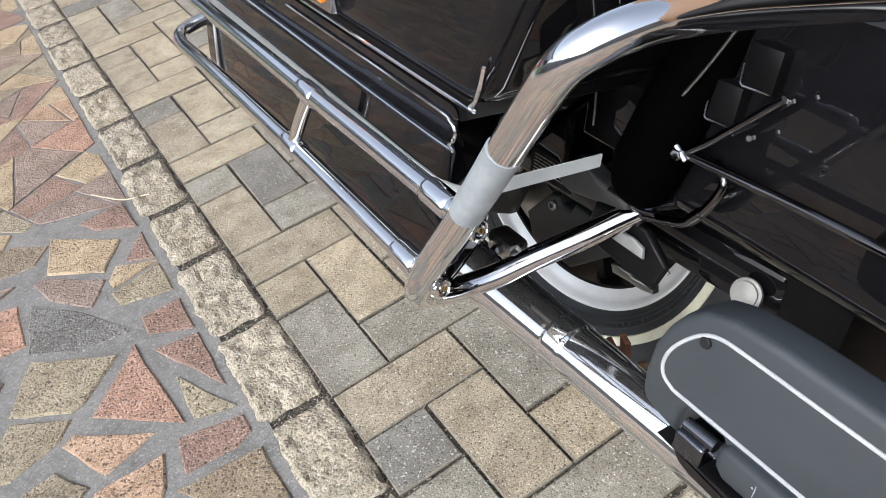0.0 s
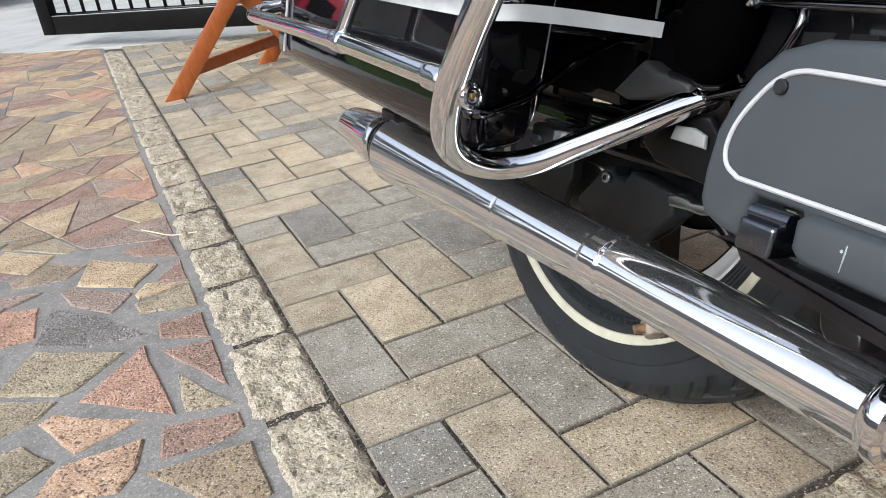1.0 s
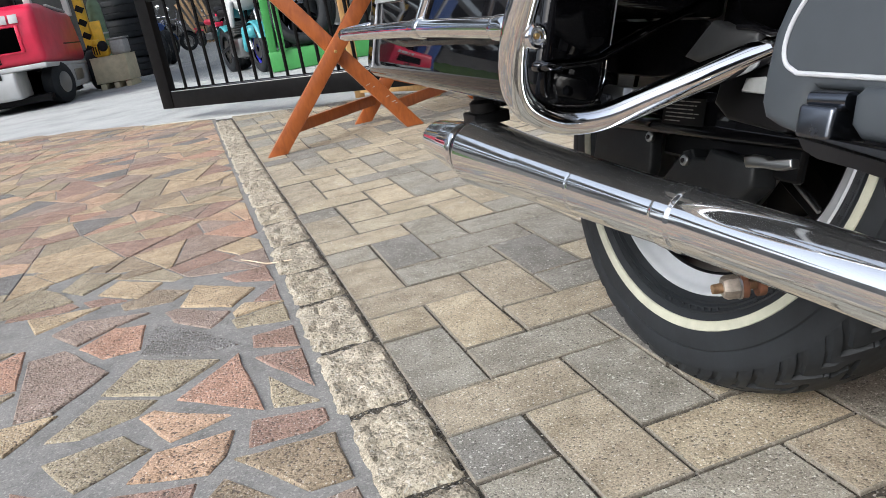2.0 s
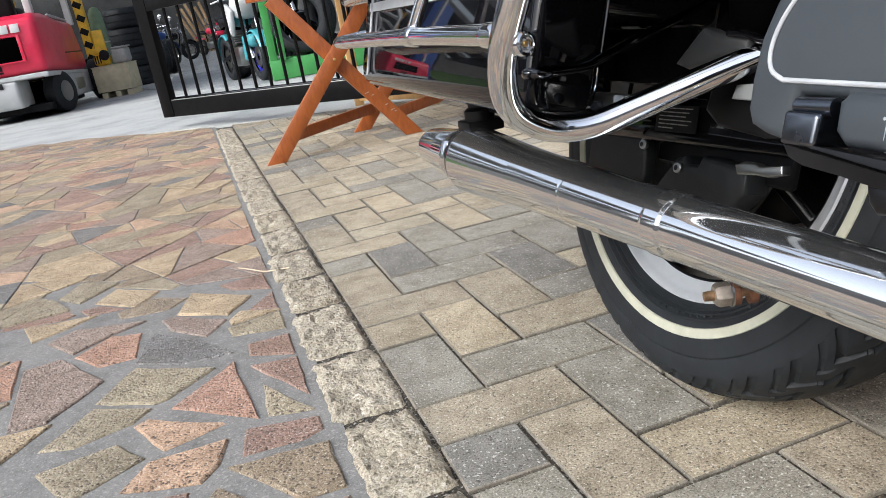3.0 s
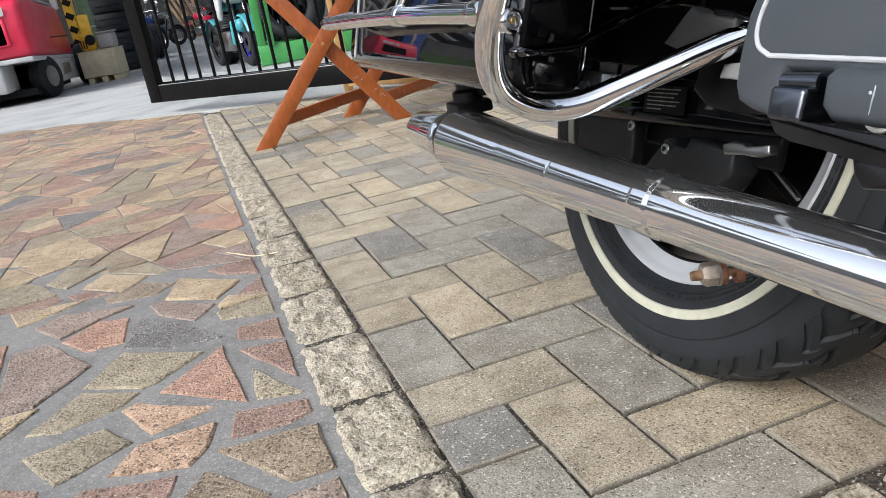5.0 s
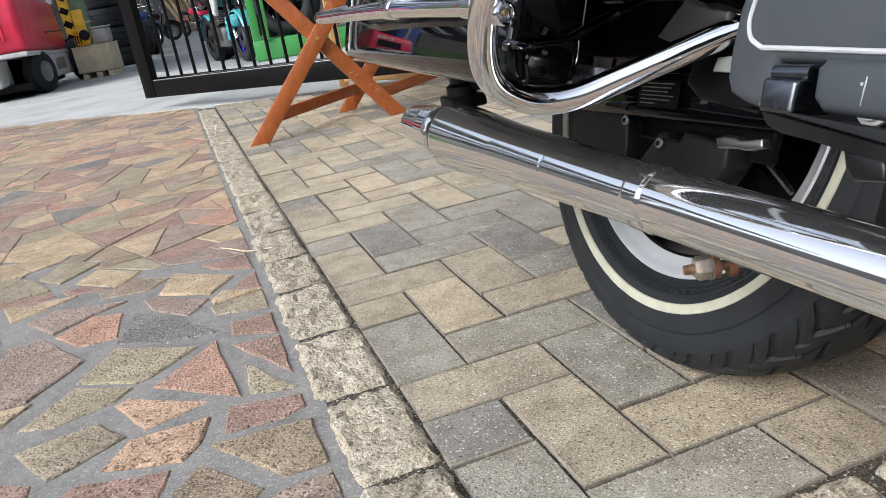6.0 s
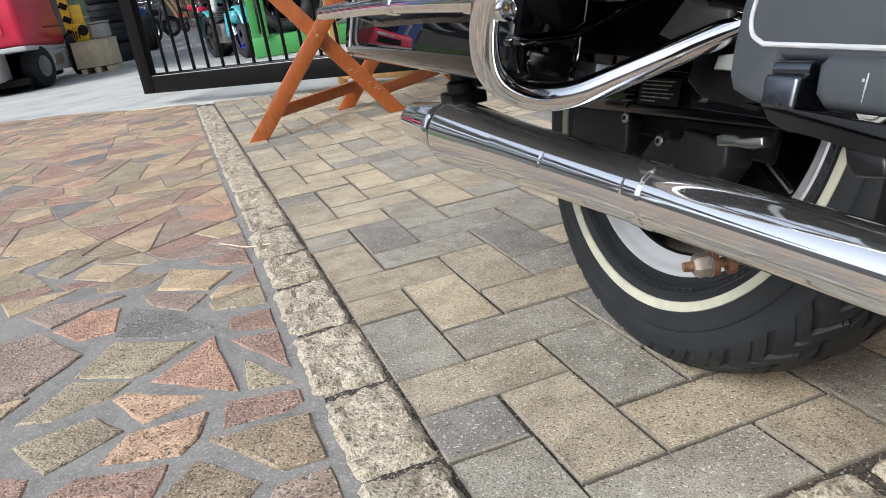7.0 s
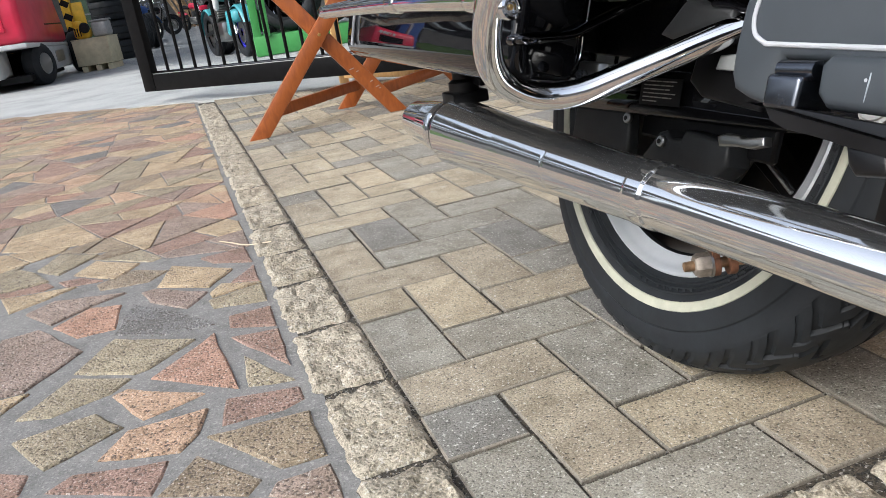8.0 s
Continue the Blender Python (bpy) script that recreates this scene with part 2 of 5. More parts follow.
WHITEWALL = plain("cream_whitewall", (0.38, 0.38, 0.305), 0.6, 0, 0.14, 45, 0.0002)
AMBER = plain("amber_lens", (0.75, 0.21, 0.02), 0.15, 0, 0.1, 60, 0, 0.5)
LABEL_INK = plain("label_print", (0.30, 0.29, 0.26), 0.6)
BRACKET_BLACK = plain("scuffed_black_paint", (0.006, 0.006, 0.0068), 0.22, 0, 0.5, 22, 0.0002, 0, 0.25, 0.34)
TEAK = wood("oiled_teak", (0.235, 0.062, 0.014), (0.345, 0.100, 0.024), 0.30, (12, 12, 4))
PINE = wood("varnished_pine", (0.55, 0.32, 0.12), (0.68, 0.43, 0.19), 0.45)
RAW_WOOD = wood("raw_timber", (0.24, 0.15, 0.08), (0.38, 0.26, 0.14), 0.75)
CRATE_WOOD = plain("pale_crate_board", (0.56, 0.5, 0.34), 0.8, 0, 0.15, 12, 0.0004)
GATE_PAINT = plain("black_gate_paint", (0.006, 0.006, 0.0065), 0.34, 0, 0.3, 25, 0.0001, 0, 0.12, 0.07)
GATE_GLOSS = plain("glossy_black_gate_edge", (0.006, 0.006, 0.0065), 0.12, 0, 0.3, 25, 0, 0.6)
RED_PAINT = plain("red_paint", (0.60, 0.018, 0.06), 0.32, 0, 0.12, 6, 0, 0.2, 0.1)
WHITE_PAINT = plain("worn_white_paint", (0.45, 0.46, 0.46), 0.5, 0, 0.12, 5)
YELLOW_PAINT = plain("yellow_paint", (0.75, 0.45, 0.03), 0.45, 0, 0.15, 14)
GREEN_PAINT = plain("green_paint", (0.05, 0.25, 0.062), 0.42, 0, 0.12, 10)
TEAL_PAINT = plain("teal_paint", (0.05, 0.27, 0.31), 0.4, 0, 0.12, 12)
BLUE_RIM = plain("blue_rim_paint", (0.06, 0.06, 0.62), 0.35)
BLUE_PAINT = plain("blue_paint", (0.02, 0.08, 0.3), 0.5)
FROSTED = plain("green_tarpaulin", (0.16, 0.24, 0.15), 0.6, 0, 0.2, 14)
GRASS = plain("grass", (0.06, 0.12, 0.025), 0.9, 0, 0.5, 30)
CAP_PALE = plain("pale_zinc_cap", (0.30, 0.30, 0.29), 0.5, 0.3, 0.15, 60)
# near-zero black that puts the deep shade of hollows into the colour
VOID_BLACK = plain("void_black", (0.0006, 0.0006, 0.0007), 0.8, 0, 0.3, 40, 0.0002, 0, 0, 0.01)
TAB_GREY = plain("grey_zinc_plate", (0.24, 0.25, 0.25), 0.5, 0.2, 0.15, 60)
STUD_BROWN = plain("rusty_brass_stud", (0.24, 0.15, 0.085), 0.5, 0.6, 0.4, 120)
NUT_METAL = plain("weathered_nut_steel", (0.27, 0.235, 0.20), 0.55, 0.5, 0.3, 160, 0.0006)
TWIG = plain("dry_straw", (0.6, 0.5, 0.36), 0.8)


# ---- mesh helpers ----
ORIGIN = {}


def thing(name, base, label, category, group="", kind=""):
    ob = new(name)
    ob.empty_display_size = 0.05
    ob.location = base
    ORIGIN[ob.name] = Vector(base)
    return tagged(ob, label, category, group, kind)


def part(name, bm, material, parent, label="", smooth=True, kind=""):
    """One mesh, given in world coordinates, under a thing or a part."""
    org = ORIGIN[parent.name] if parent else Vector((0, 0, 0))
    bmesh.ops.recalc_face_normals(bm, faces=bm.faces)
    bmesh.ops.translate(bm, verts=bm.verts, vec=-org)
    me = bpy.data.meshes.new(name)
    bm.to_mesh(me)
    bm.free()
    me.materials.append(material)
    if smooth:
        me.polygons.foreach_set("use_smooth", [True] * len(me.polygons))
        me.set_sharp_from_angle(angle=radians(38))
    ob = new(name, me)
    if parent:
        ob.parent = parent
    ORIGIN[ob.name] = org
    return tagged(ob, label, kind=kind)


def structure(name, bm, material, label, category, smooth=False, kind="structure"):
    ob = part(name, bm, material, None, label, smooth)
    return tagged(ob, label, category, kind=kind)


def box(size, m=Matrix(), bevel=0.0, seg=2, bm=None):
    bm2 = bmesh.new()
    bmesh.ops.create_cube(bm2, size=1)
    bmesh.ops.scale(bm2, verts=bm2.verts, vec=size)
    if bevel:
        bmesh.ops.bevel(bm2, geom=bm2.edges[:], offset=bevel, segments=seg, profile=0.5, affect="EDGES", clamp_overlap=True)
    bmesh.ops.transform(bm2, matrix=m, verts=bm2.verts)
    return bm2


def join(*bms):
    out = bms[0]
    for b in bms[1:]:
        me = bpy.data.meshes.new("tmp")
        b.to_mesh(me)
        b.free()
        out.from_mesh(me)
        bpy.data.meshes.remove(me)
    return out


def smooth_path(pts, steps=6):
    """Catmull-Rom through the points."""
    p = [Vector(q) for q in pts]
    p = [2 * p[0] - p[1]] + p + [2 * p[-1] - p[-2]]
    out = []
    for i in range(1, len(p) - 2):
        a, b, c, d = p[i - 1:i + 3]
        for k in range(steps):
            t = k / steps
            out.append(0.5 * (2 * b + (c - a) * t + (2 * a - 5 * b + 4 * c - d) * t * t + (3 * b - a - 3 * c + d) * t ** 3))
    return out + [p[-2]]


def tube(pts, r, seg=16, steps=6, curved=True, cap=True):
    """A round bar along a path; r may be one radius or one for each point given."""
    path = smooth_path(pts, steps) if curved else [Vector(q) for q in pts]
    n = len(path)
    if isinstance(r, (int, float)):
        rad = [r] * n
    else:
        rad = [float(np.interp(i / (n - 1) * (len(r) - 1), range(len(r)), r)) for i in range(n)]
    bm = bmesh.new()
    t0 = (path[1] - path[0]).normalized()
    u = t0.orthogonal().normalized()
    rings = []
    for i, q in enumerate(path):
        tg = (path[min(i + 1, n - 1)] - path[max(i - 1, 0)]).normalized()
        u = (u - tg * u.dot(tg)).normalized()
        w = tg.cross(u)
        rings.append([bm.verts.new(q + rad[i] * (math.cos(a) * u + math.sin(a) * w)) for a in (2 * math.pi * k / seg for k in range(seg))])
    for a, b in zip(rings, rings[1:]):
        for k in range(seg):
            bm.faces.new((a[k], a[(k + 1) % seg], b[(k + 1) % seg], b[k]))
    if cap:
        bm.faces.new(rings[0][::-1])
        bm.faces.new(rings[-1])
    return bm


def with_support(profile, d=0.002):
    """Adds loops close to the ends of long sections, which keep the shading straight."""
    out = [profile[0]]
    for a, b in zip(profile, profile[1:]):
        ln = math.hypot(b[0] - a[0], b[1] - a[1])
        if ln > 6 * d:
            for k in (d / ln, 1 - d / ln):
                out.append((a[0] + (b[0] - a[0]) * k, a[1] + (b[1] - a[1]) * k))
        out.append(b)
    return out


def lathe(profile, m, seg=48, closed=False):
    """Turns a profile of (along, radius) round the local x axis and places it."""
    bm = bmesh.new()
    rings = []
    for s, r in profile:
        rings.append([bm.verts.new((s, r * math.cos(a), r * math.sin(a))) for a in (2 * math.pi * k / seg for k in range(seg))])
    pairs = list(zip(rings, rings[1:])) + ([(rings[-1], rings[0])] if closed else [])
    for a, b in pairs:
        for k in range(seg):
            bm.faces.new((a[k], a[(k + 1) % seg], b[(k + 1) % seg], b[k]))
    if not closed:
        for ring, (s, r) in ((rings[0], profile[0]), (rings[-1], profile[-1])):
            if r < 0.02:
                bm.faces.new(ring)
    bmesh.ops.transform(bm, matrix=m, verts=bm.verts)
    return bm


def along(p, q):
    """The pose whose x axis goes from p towards q."""
    p, q = Vector(p), Vector(q)
    return Matrix.Translation(p) @ (q - p).to_track_quat("X", "Z").to_matrix().to_4x4()


def beam(p, q, w, h, bevel=0.003, up=(0, 0, 1)):
    """A bar of rectangular section from p to q; h lies along up."""
    p, q, up = Vector(p), Vector(q), Vector(up)
    x = (q - p).normalized()
    y = up.cross(x).normalized()
    z = x.cross(y)
    m = Matrix((x, y, z)).transposed().to_4x4()
    m.translation = (p + q) / 2
    return box(((q - p).length, w, h), m, bevel)


def prism(poly, z0, z1, chamfer=0.0, drop=0.0):
    """An upright slab over a polygon, with its top edge chamfered."""
    bm = bmesh.new()
    c = sum((Vector(q) for q in poly), Vector((0, 0))) / len(poly)
    low = [bm.verts.new((x, y, z0)) for x, y in poly]
    mid = [bm.verts.new((x, y, z1 - drop)) for x, y in poly]
    top = []
    for x, y in poly:
        d = c - Vector((x, y))
        k = min(chamfer / max(d.length, 1e-6), 0.4)
        top.append(bm.verts.new((x + d.x * k, y + d.y * k, z1)))
    n = len(poly)
    for a, b in ((low, mid), (mid, top)):
        for i in range(n):
            bm.faces.new((a[i], a[(i + 1) % n], b[(i + 1) % n], b[i]))
    bm.faces.new(top)
    return bm


# ---- ground ----
bm = bmesh.new()
bmesh.ops.create_grid(bm, x_segments=8, y_segments=8, size=900)
bmesh.ops.translate(bm, verts=bm.verts, vec=(0, 0, -0.014))
structure("ground", bm, JOINT_SAND_SHADE, "dark sandy ground under the paving joints", "ground")

EDGE = lambda x: 3.82 - (0.85 if x < 0.0 else 0.66) * x
structure("mortar_bed", prism([(-0.190, -6), (-0.190, EDGE(-0.190)), (-6, EDGE(-6)), (-9, EDGE(-9)), (-9, -6)], -0.02, -0.003),
          MORTAR, "grey mortar between the flagstones", "mortar")
structure("mortar_bed_south", prism([(-0.197, -6), (3.99, -6), (3.99, -0.412), (-0.197, -0.412)], -0.02, -0.003),
          MORTAR, "grey mortar between the flagstones", "mortar")
structure("joint_sand", prism([(-0.196, -0.406), (3.99, -0.406), (3.99, 1.15), (0, 3.80), (-0.196, 3.93)], -0.02, -0.0052),
          JOINT_SAND_SHADE, "dark sand in the joints of the pavers", "sand")
structure("apron", prism([(3.995, EDGE(3.995)), (9, 1.2), (9, 10.2), (-6, 17.0), (-9.5, 17.0), (-9.5, EDGE(-9.5)), (0, EDGE(0))], -0.02, 0.004),
          CONCRETE, "pale worn concrete floor before the workshop", "floor")
structure("hall_floor", prism([(-14, 17.5), (-1.45, 13.2), (-0.35, 8.3), (0.35, 7.0), (3.2, 5.9), (9, 5.7), (9, 46), (-14, 46)], -0.02, 0.008),
          HALL_FLOOR, "worn concrete workshop floor, its colour darkened for the indoor shade", "floor")


# ---- the parked motorcycle ----
LEAN = 15.6
SX, CX = math.sin(radians(LEAN)), math.cos(radians(LEAN))
FOOT = Vector((0.228, -0.008, 0.0))


def P(s, y, h):
    """A point of the leaning motorcycle: s sideways from the wheel's plane, y along, h up."""
    return Vector((FOOT.x + s * CX + h * SX, y, -s * SX + h * CX))


def lean_pose(s, y, h):
    m = Matrix(((CX, 0, SX), (0, 1, 0), (-SX, 0, CX))).to_4x4()
    m.translation = P(s, y, h)
    return m


def lean_box(s0, s1, y0, y1, h0, h1, bevel=0.004, seg=3):
    return box((s1 - s0, y1 - y0, h1 - h0), lean_pose((s0 + s1) / 2, (y0 + y1) / 2, (h0 + h1) / 2), bevel, seg)


def plate(outline, s0, s1, bevel=0.002):
    """A plate cut to an outline of (y, h), between two planes parallel to the wheel."""
    bm = bmesh.new()
    a = [bm.verts.new((s0, y, h)) for y, h in outline]
    b = [bm.verts.new((s1, y, h)) for y, h in outline]
    n = len(outline)
    bm.faces.new(a)
    bm.faces.new(b[::-1])
    for i in range(n):
        bm.faces.new((a[i], b[i], b[(i + 1) % n], a[(i + 1) % n]))
    bmesh.ops.recalc_face_normals(bm, faces=bm.faces)
    if bevel:
        rim = [e for e in bm.edges if abs(e.verts[0].co.x - e.verts[1].co.x) < 1e-6]
        bmesh.ops.bevel(bm, geom=rim, offset=bevel, segments=3, profile=0.5, affect="EDGES", clamp_overlap=True)
    m = lean_pose(0, 0, 0)
    bmesh.ops.transform(bm, matrix=m, verts=bm.verts)
    return bm


def rounded(y0, y1, h0, h1, r, n=6):
    pts = []
    for cy, ch, a0 in ((y1 - r, h1 - r, 0), (y0 + r, h1 - r, 90), (y0 + r, h0 + r, 180), (y1 - r, h0 + r, 270)):
        for k in range(n + 1):
            a = radians(a0 + 90 * k / n)
            pts.append((cy + r * math.cos(a), ch + r * math.sin(a)))
    return pts


def bolt_head(p, q, r, length, hexagon=True):
    """A bolt head or nut from p towards q."""
    m = along(p, q)
    return lathe([(0, r * 0.01), (0, r * 0.9), (length * 0.15, r), (length * 0.8, r), (length, r * 0.82), (length, r * 0.01)], m, 6 if hexagon else 20)


SHOCK_GREY = plain("grey_cast_bracket", (0.016, 0.017, 0.018), 0.6, 0, 0.2, 40, 0.0002)
bike = thing("motorcycle", FOOT, "black touring motorcycle with chrome guards leaning on its side stand", "motorcycle")

# rear wheel
HUB = lean_pose(0, -0.025, 0.3150)
SIDE = [(0.213, 0.046), (0.2195, 0.0515), (0.2215, 0.0508), (0.2245, 0.0545), (0.2265, 0.0538), (0.2305, 0.0580), (0.2325, 0.0574), (0.238, 0.0605), (0.250, 0.0632),
        (0.262, 0.0638), (0.272, 0.0628), (0.2735, 0.0612), (0.2755, 0.0612), (0.277, 0.0618), (0.286, 0.0600)]
prof = [(-s, r) for r, s in SIDE]
prof += [(-0.0595, 0.2905), (-0.0575, 0.2955), (-0.0540, 0.3010), (-0.0495, 0.3055), (-0.0440, 0.3095), (-0.0370, 0.3130), (-0.0300, 0.3155), (-0.0200, 0.3180), (-0.0100, 0.3195), (-0.0020, 0.3200)]
prof += [(-a, r) for a, r in prof[::-1]]


def dense(profile, step):
    out = [profile[0]]
    for a, b in zip(profile, profile[1:]):
        n = max(1, int(math.hypot(b[0] - a[0], b[1] - a[1]) / step)) if min(a[1], b[1]) > 0.2885 else 1
        out += [(a[0] + (b[0] - a[0]) * k / n, a[1] + (b[1] - a[1]) * k / n) for k in range(1, n + 1)]
    return out


prof = dense(prof, 0.0014)
SEG = 720
wheel = part("wheel", lathe([(-0.028, 0.198), (0.03, 0.198), (0.03, 0.19), (-0.028, 0.19)], HUB, 64, closed=True), RIM_SILVER, bike, "silver cast rear wheel")
tyre_bm = bmesh.new()
rings = []
for j, (s, r) in enumerate(prof):
    ring = []
    for k in range(SEG):
        w = abs(s)
        lean = 0.0 if r < 0.2945 else 0.035 * math.asin(math.sin(w * 190))
        a = 2 * math.pi * k / SEG + (lean if s < 0 else -lean)
        dr = 0.0
        if r > 0.2945:
            f = (k / 24 + (0.5 if s > 0 else 0) + (0.35 if w < 0.028 else 0)) % 1.0
            if f < 0.17 and w > 0.006:
                dr = -0.0045
            if 0.45 < f < 0.55 and w > 0.036:
                dr = -0.003
            if 0.022 < w < 0.028 and f < 0.6:
                dr = -0.005
        ring.append(tyre_bm.verts.new((s, (r + dr) * math.cos(a), (r + dr) * math.sin(a))))
    rings.append(ring)
for a, b in zip(rings, rings[1:]):
    for k in range(SEG):
        tyre_bm.faces.new((a[k], a[(k + 1) % SEG], b[(k + 1) % SEG], b[k]))
bmesh.ops.transform(tyre_bm, matrix=HUB, verts=tyre_bm.verts)
for v in tyre_bm.verts:
    v.co.z = max(v.co.z, 0.0008)
tyre = part("tyre", tyre_bm, RUBBER, wheel, "black tyre with a narrow cream whitewall")
for k in range(120):
    if k % 20 in (0, 1, 2, 9, 12, 13, 19):
        continue
    a = radians(3 * k)
    d, e = Vector((0, math.cos(a), math.sin(a))), Vector((0, -math.sin(a), math.cos(a)))
    c = HUB @ (d * 0.2272 + Vector((-0.0566, 0, 0)))
    part("raised_mark", beam(c - (HUB.to_3x3() @ e) * 0.0021, c + (HUB.to_3x3() @ e) * 0.0021, 0.0008, 0.0034, 0, HUB.to_3x3() @ d), RUBBER, tyre)
part("whitewall", lathe([(-0.0612, 0.2402), (-0.0630, 0.2410), (-0.0644, 0.2465), (-0.0645, 0.2510), (-0.0627, 0.2519)], HUB, 96), WHITEWALL, wheel, "cream whitewall stripe")
part("rim", lathe([(-0.046, 0.2135), (-0.0475, 0.211), (-0.046, 0.208), (-0.040, 0.205), (-0.036, 0.200), (-0.032, 0.1895)], HUB, 96), RIM_SILVER, wheel, "polished silver rim lip")
part("barrel", lathe([(-0.032, 0.190), (-0.030, 0.1865), (0.03, 0.1865), (0.046, 0.211)], HUB, 64), BLACK_SATIN, wheel)
part("hub", lathe([(-0.05, 0.012), (-0.05, 0.042), (-0.02, 0.05), (0.03, 0.05), (0.05, 0.012)], HUB, 32), BLACK_SATIN, wheel)
for k in range(9):
    a = radians(40 * k + 12)
    d = Vector((0, math.cos(a), math.sin(a)))
    e = Vector((0, -math.sin(a), math.cos(a)))
    bm = bmesh.new()
    vs = [bm.verts.new(HUB @ (d * r + e * w + Vector((s, 0, 0)))) for r, w0, s0 in ((0.045, 0.013, 0.02), (0.188, 0.008, 0.014)) for w, s in ((-w0, -s0), (w0, -s0), (w0, s0), (-w0, s0))]
    for f in ((0, 1, 5, 4), (1, 2, 6, 5), (2, 3, 7, 6), (3, 0, 4, 7), (0, 3, 2, 1), (4, 5, 6, 7)):
        bm.faces.new([vs[i] for i in f])
    bmesh.ops.bevel(bm, geom=bm.edges[:], offset=0.002, segments=1, affect="EDGES")
    part("spoke", bm, BLACK_SATIN, wheel)
part("brake_disc", lathe([(-0.056, 0.075), (-0.056, 0.142), (-0.051, 0.142), (-0.051, 0.075)], HUB, 64, closed=True), STEEL, wheel, "bare steel brake disc")

# silencer


def AX(y):
    """The silencer's axis."""
    return Vector((0.0691 - 0.0352 * y, y, 0.2787 - 0.0016 * y))



def turned(y_profile, seg=48):
    bm = bmesh.new()
    rings = []
    for y, r in with_support(y_profile):
        c = AX(y)
        rings.append([bm.verts.new(c + Vector((r * math.cos(a), 0, r * math.sin(a)))) for a in (2 * math.pi * k / seg for k in range(seg))])
    for a, b in zip(rings, rings[1:]):
        for k in range(seg):
            bm.faces.new((a[k], a[(k + 1) % seg], b[(k + 1) % seg], b[k]))
    return bm


muffler = part("muffler", turned([(0.1770, 0.0385), (0.1785, 0.0432), (0.1782, 0.0443), (0.1770, 0.0447), (0.165, 0.0440), (0.10, 0.0400), (0.02, 0.0351), (-0.0905, 0.0309), (-0.0925, 0.0303), (-0.0945, 0.0307), (-0.225, 0.0273), (-0.227, 0.0286), (-0.2475, 0.0283), (-0.2495, 0.0271), (-0.34, 0.0262), (-0.478, 0.0250), (-0.484, 0.0248)], 72), SILENCER_CHROME, bike, "long chrome silencer")
part("end_cap", turned([(0.203, 0.030), (0.2115, 0.0315), (0.213, 0.0356), (0.2175, 0.0370), (0.226, 0.0368), (0.27, 0.0338), (0.336, 0.0282), (0.3405, 0.0272), (0.3395, 0.0258), (0.315, 0.0248), (0.305, 0.001)], 72), SILENCER_CHROME, muffler, "tapered chrome end cap")
part("neck_ring", turned([(0.1765, 0.0415), (0.192, 0.0412), (0.1945, 0.0402), (0.1945, 0.034)], 72), DARK_CHROME, muffler, "dull dark neck ring")
# shade in the gap, painted as a black ring
part("gap_ring", turned([(0.1940, 0.0362), (0.2025, 0.0358), (0.2155, 0.0335)]), VOID_BLACK, muffler, "ring in the gap before the cap, painted black for its shade")
part("collar", turned([(-0.476, 0.0250), (-0.480, 0.0288), (-0.486, 0.0300), (-0.491, 0.0290), (-0.493, 0.0248), (-0.502, 0.0253), (-0.519, 0.0270), (-0.56, 0.0265)], 64), CHROME, muffler, "rounded chrome collar")
header = part("exhaust_pipe", turned([(-0.50, 0.0235), (-0.7, 0.0235), (-1.1, 0.0235)]), CHROME_WORN, bike, "worn chrome exhaust pipe")
TIP, TD = Vector((0.0916, -0.2426, 0.2132)), Vector((0.94, -0.34, 0)).normalized()
part("hanger_stud", tube([TIP + TD * 0.006, TIP + TD * 0.008, TIP + TD * 0.065], [0.0036, 0.0044, 0.0044], 14, 2), STUD_BROWN, muffler, "threaded stud with a worn brassy end")
part("hanger_nut", bolt_head(TIP + TD * 0.028, TIP, 0.0106, 0.016), NUT_METAL, muffler, "grey steel nut")
part("washer", lathe([(0, 0.005), (0, 0.0115), (0.002, 0.0115), (0.002, 0.005)], along(TIP + TD * 0.0245, TIP + TD), 24), STEEL, muffler)
for k, w in ((0.029, 0.016), (0.043, 0.014)):
    c = TIP + TD * k
    part("hanger_plate", join(lathe([(-0.003, 0.001), (-0.003, 0.011), (0.003, 0.011), (0.003, 0.001)], along(c, c + TD), 20), beam(c, c + Vector((0, 0, 0.05)), 0.006, w, 0.001, Vector((0, 0, 1)).cross(TD))), RUST, muffler, "rusty clamp ear")
part("mount_block", join(box((0.05, 0.045, 0.016), pose(0.080, 0.192, 0.322), 0.003), lathe([(0, 0.001), (0, 0.02), (0.016, 0.02), (0.02, 0.014), (0.034, 0.014), (0.034, 0.001)], pose(0.080, 0.192, 0.326, 0, -90, 0), 24)), BLACK_SOFT, muffler, "black rubber silencer mount")
part("mount_bracket", box((0.012, 0.10, 0.05), pose(0.092, 0.20, 0.362), 0.003), BLACK_SATIN, bike)

# saddlebag
SB = -0.348


def sheared(bm, k, y_lim):
    inv = lean_pose(0, 0, 0).inverted()
    for v in bm.verts:
        q = inv @ v.co
        if q.y < y_lim:
            q.y -= k * max(0.0, q.z - 0.455)
        v.co = lean_pose(0, 0, 0) @ q
    return bm


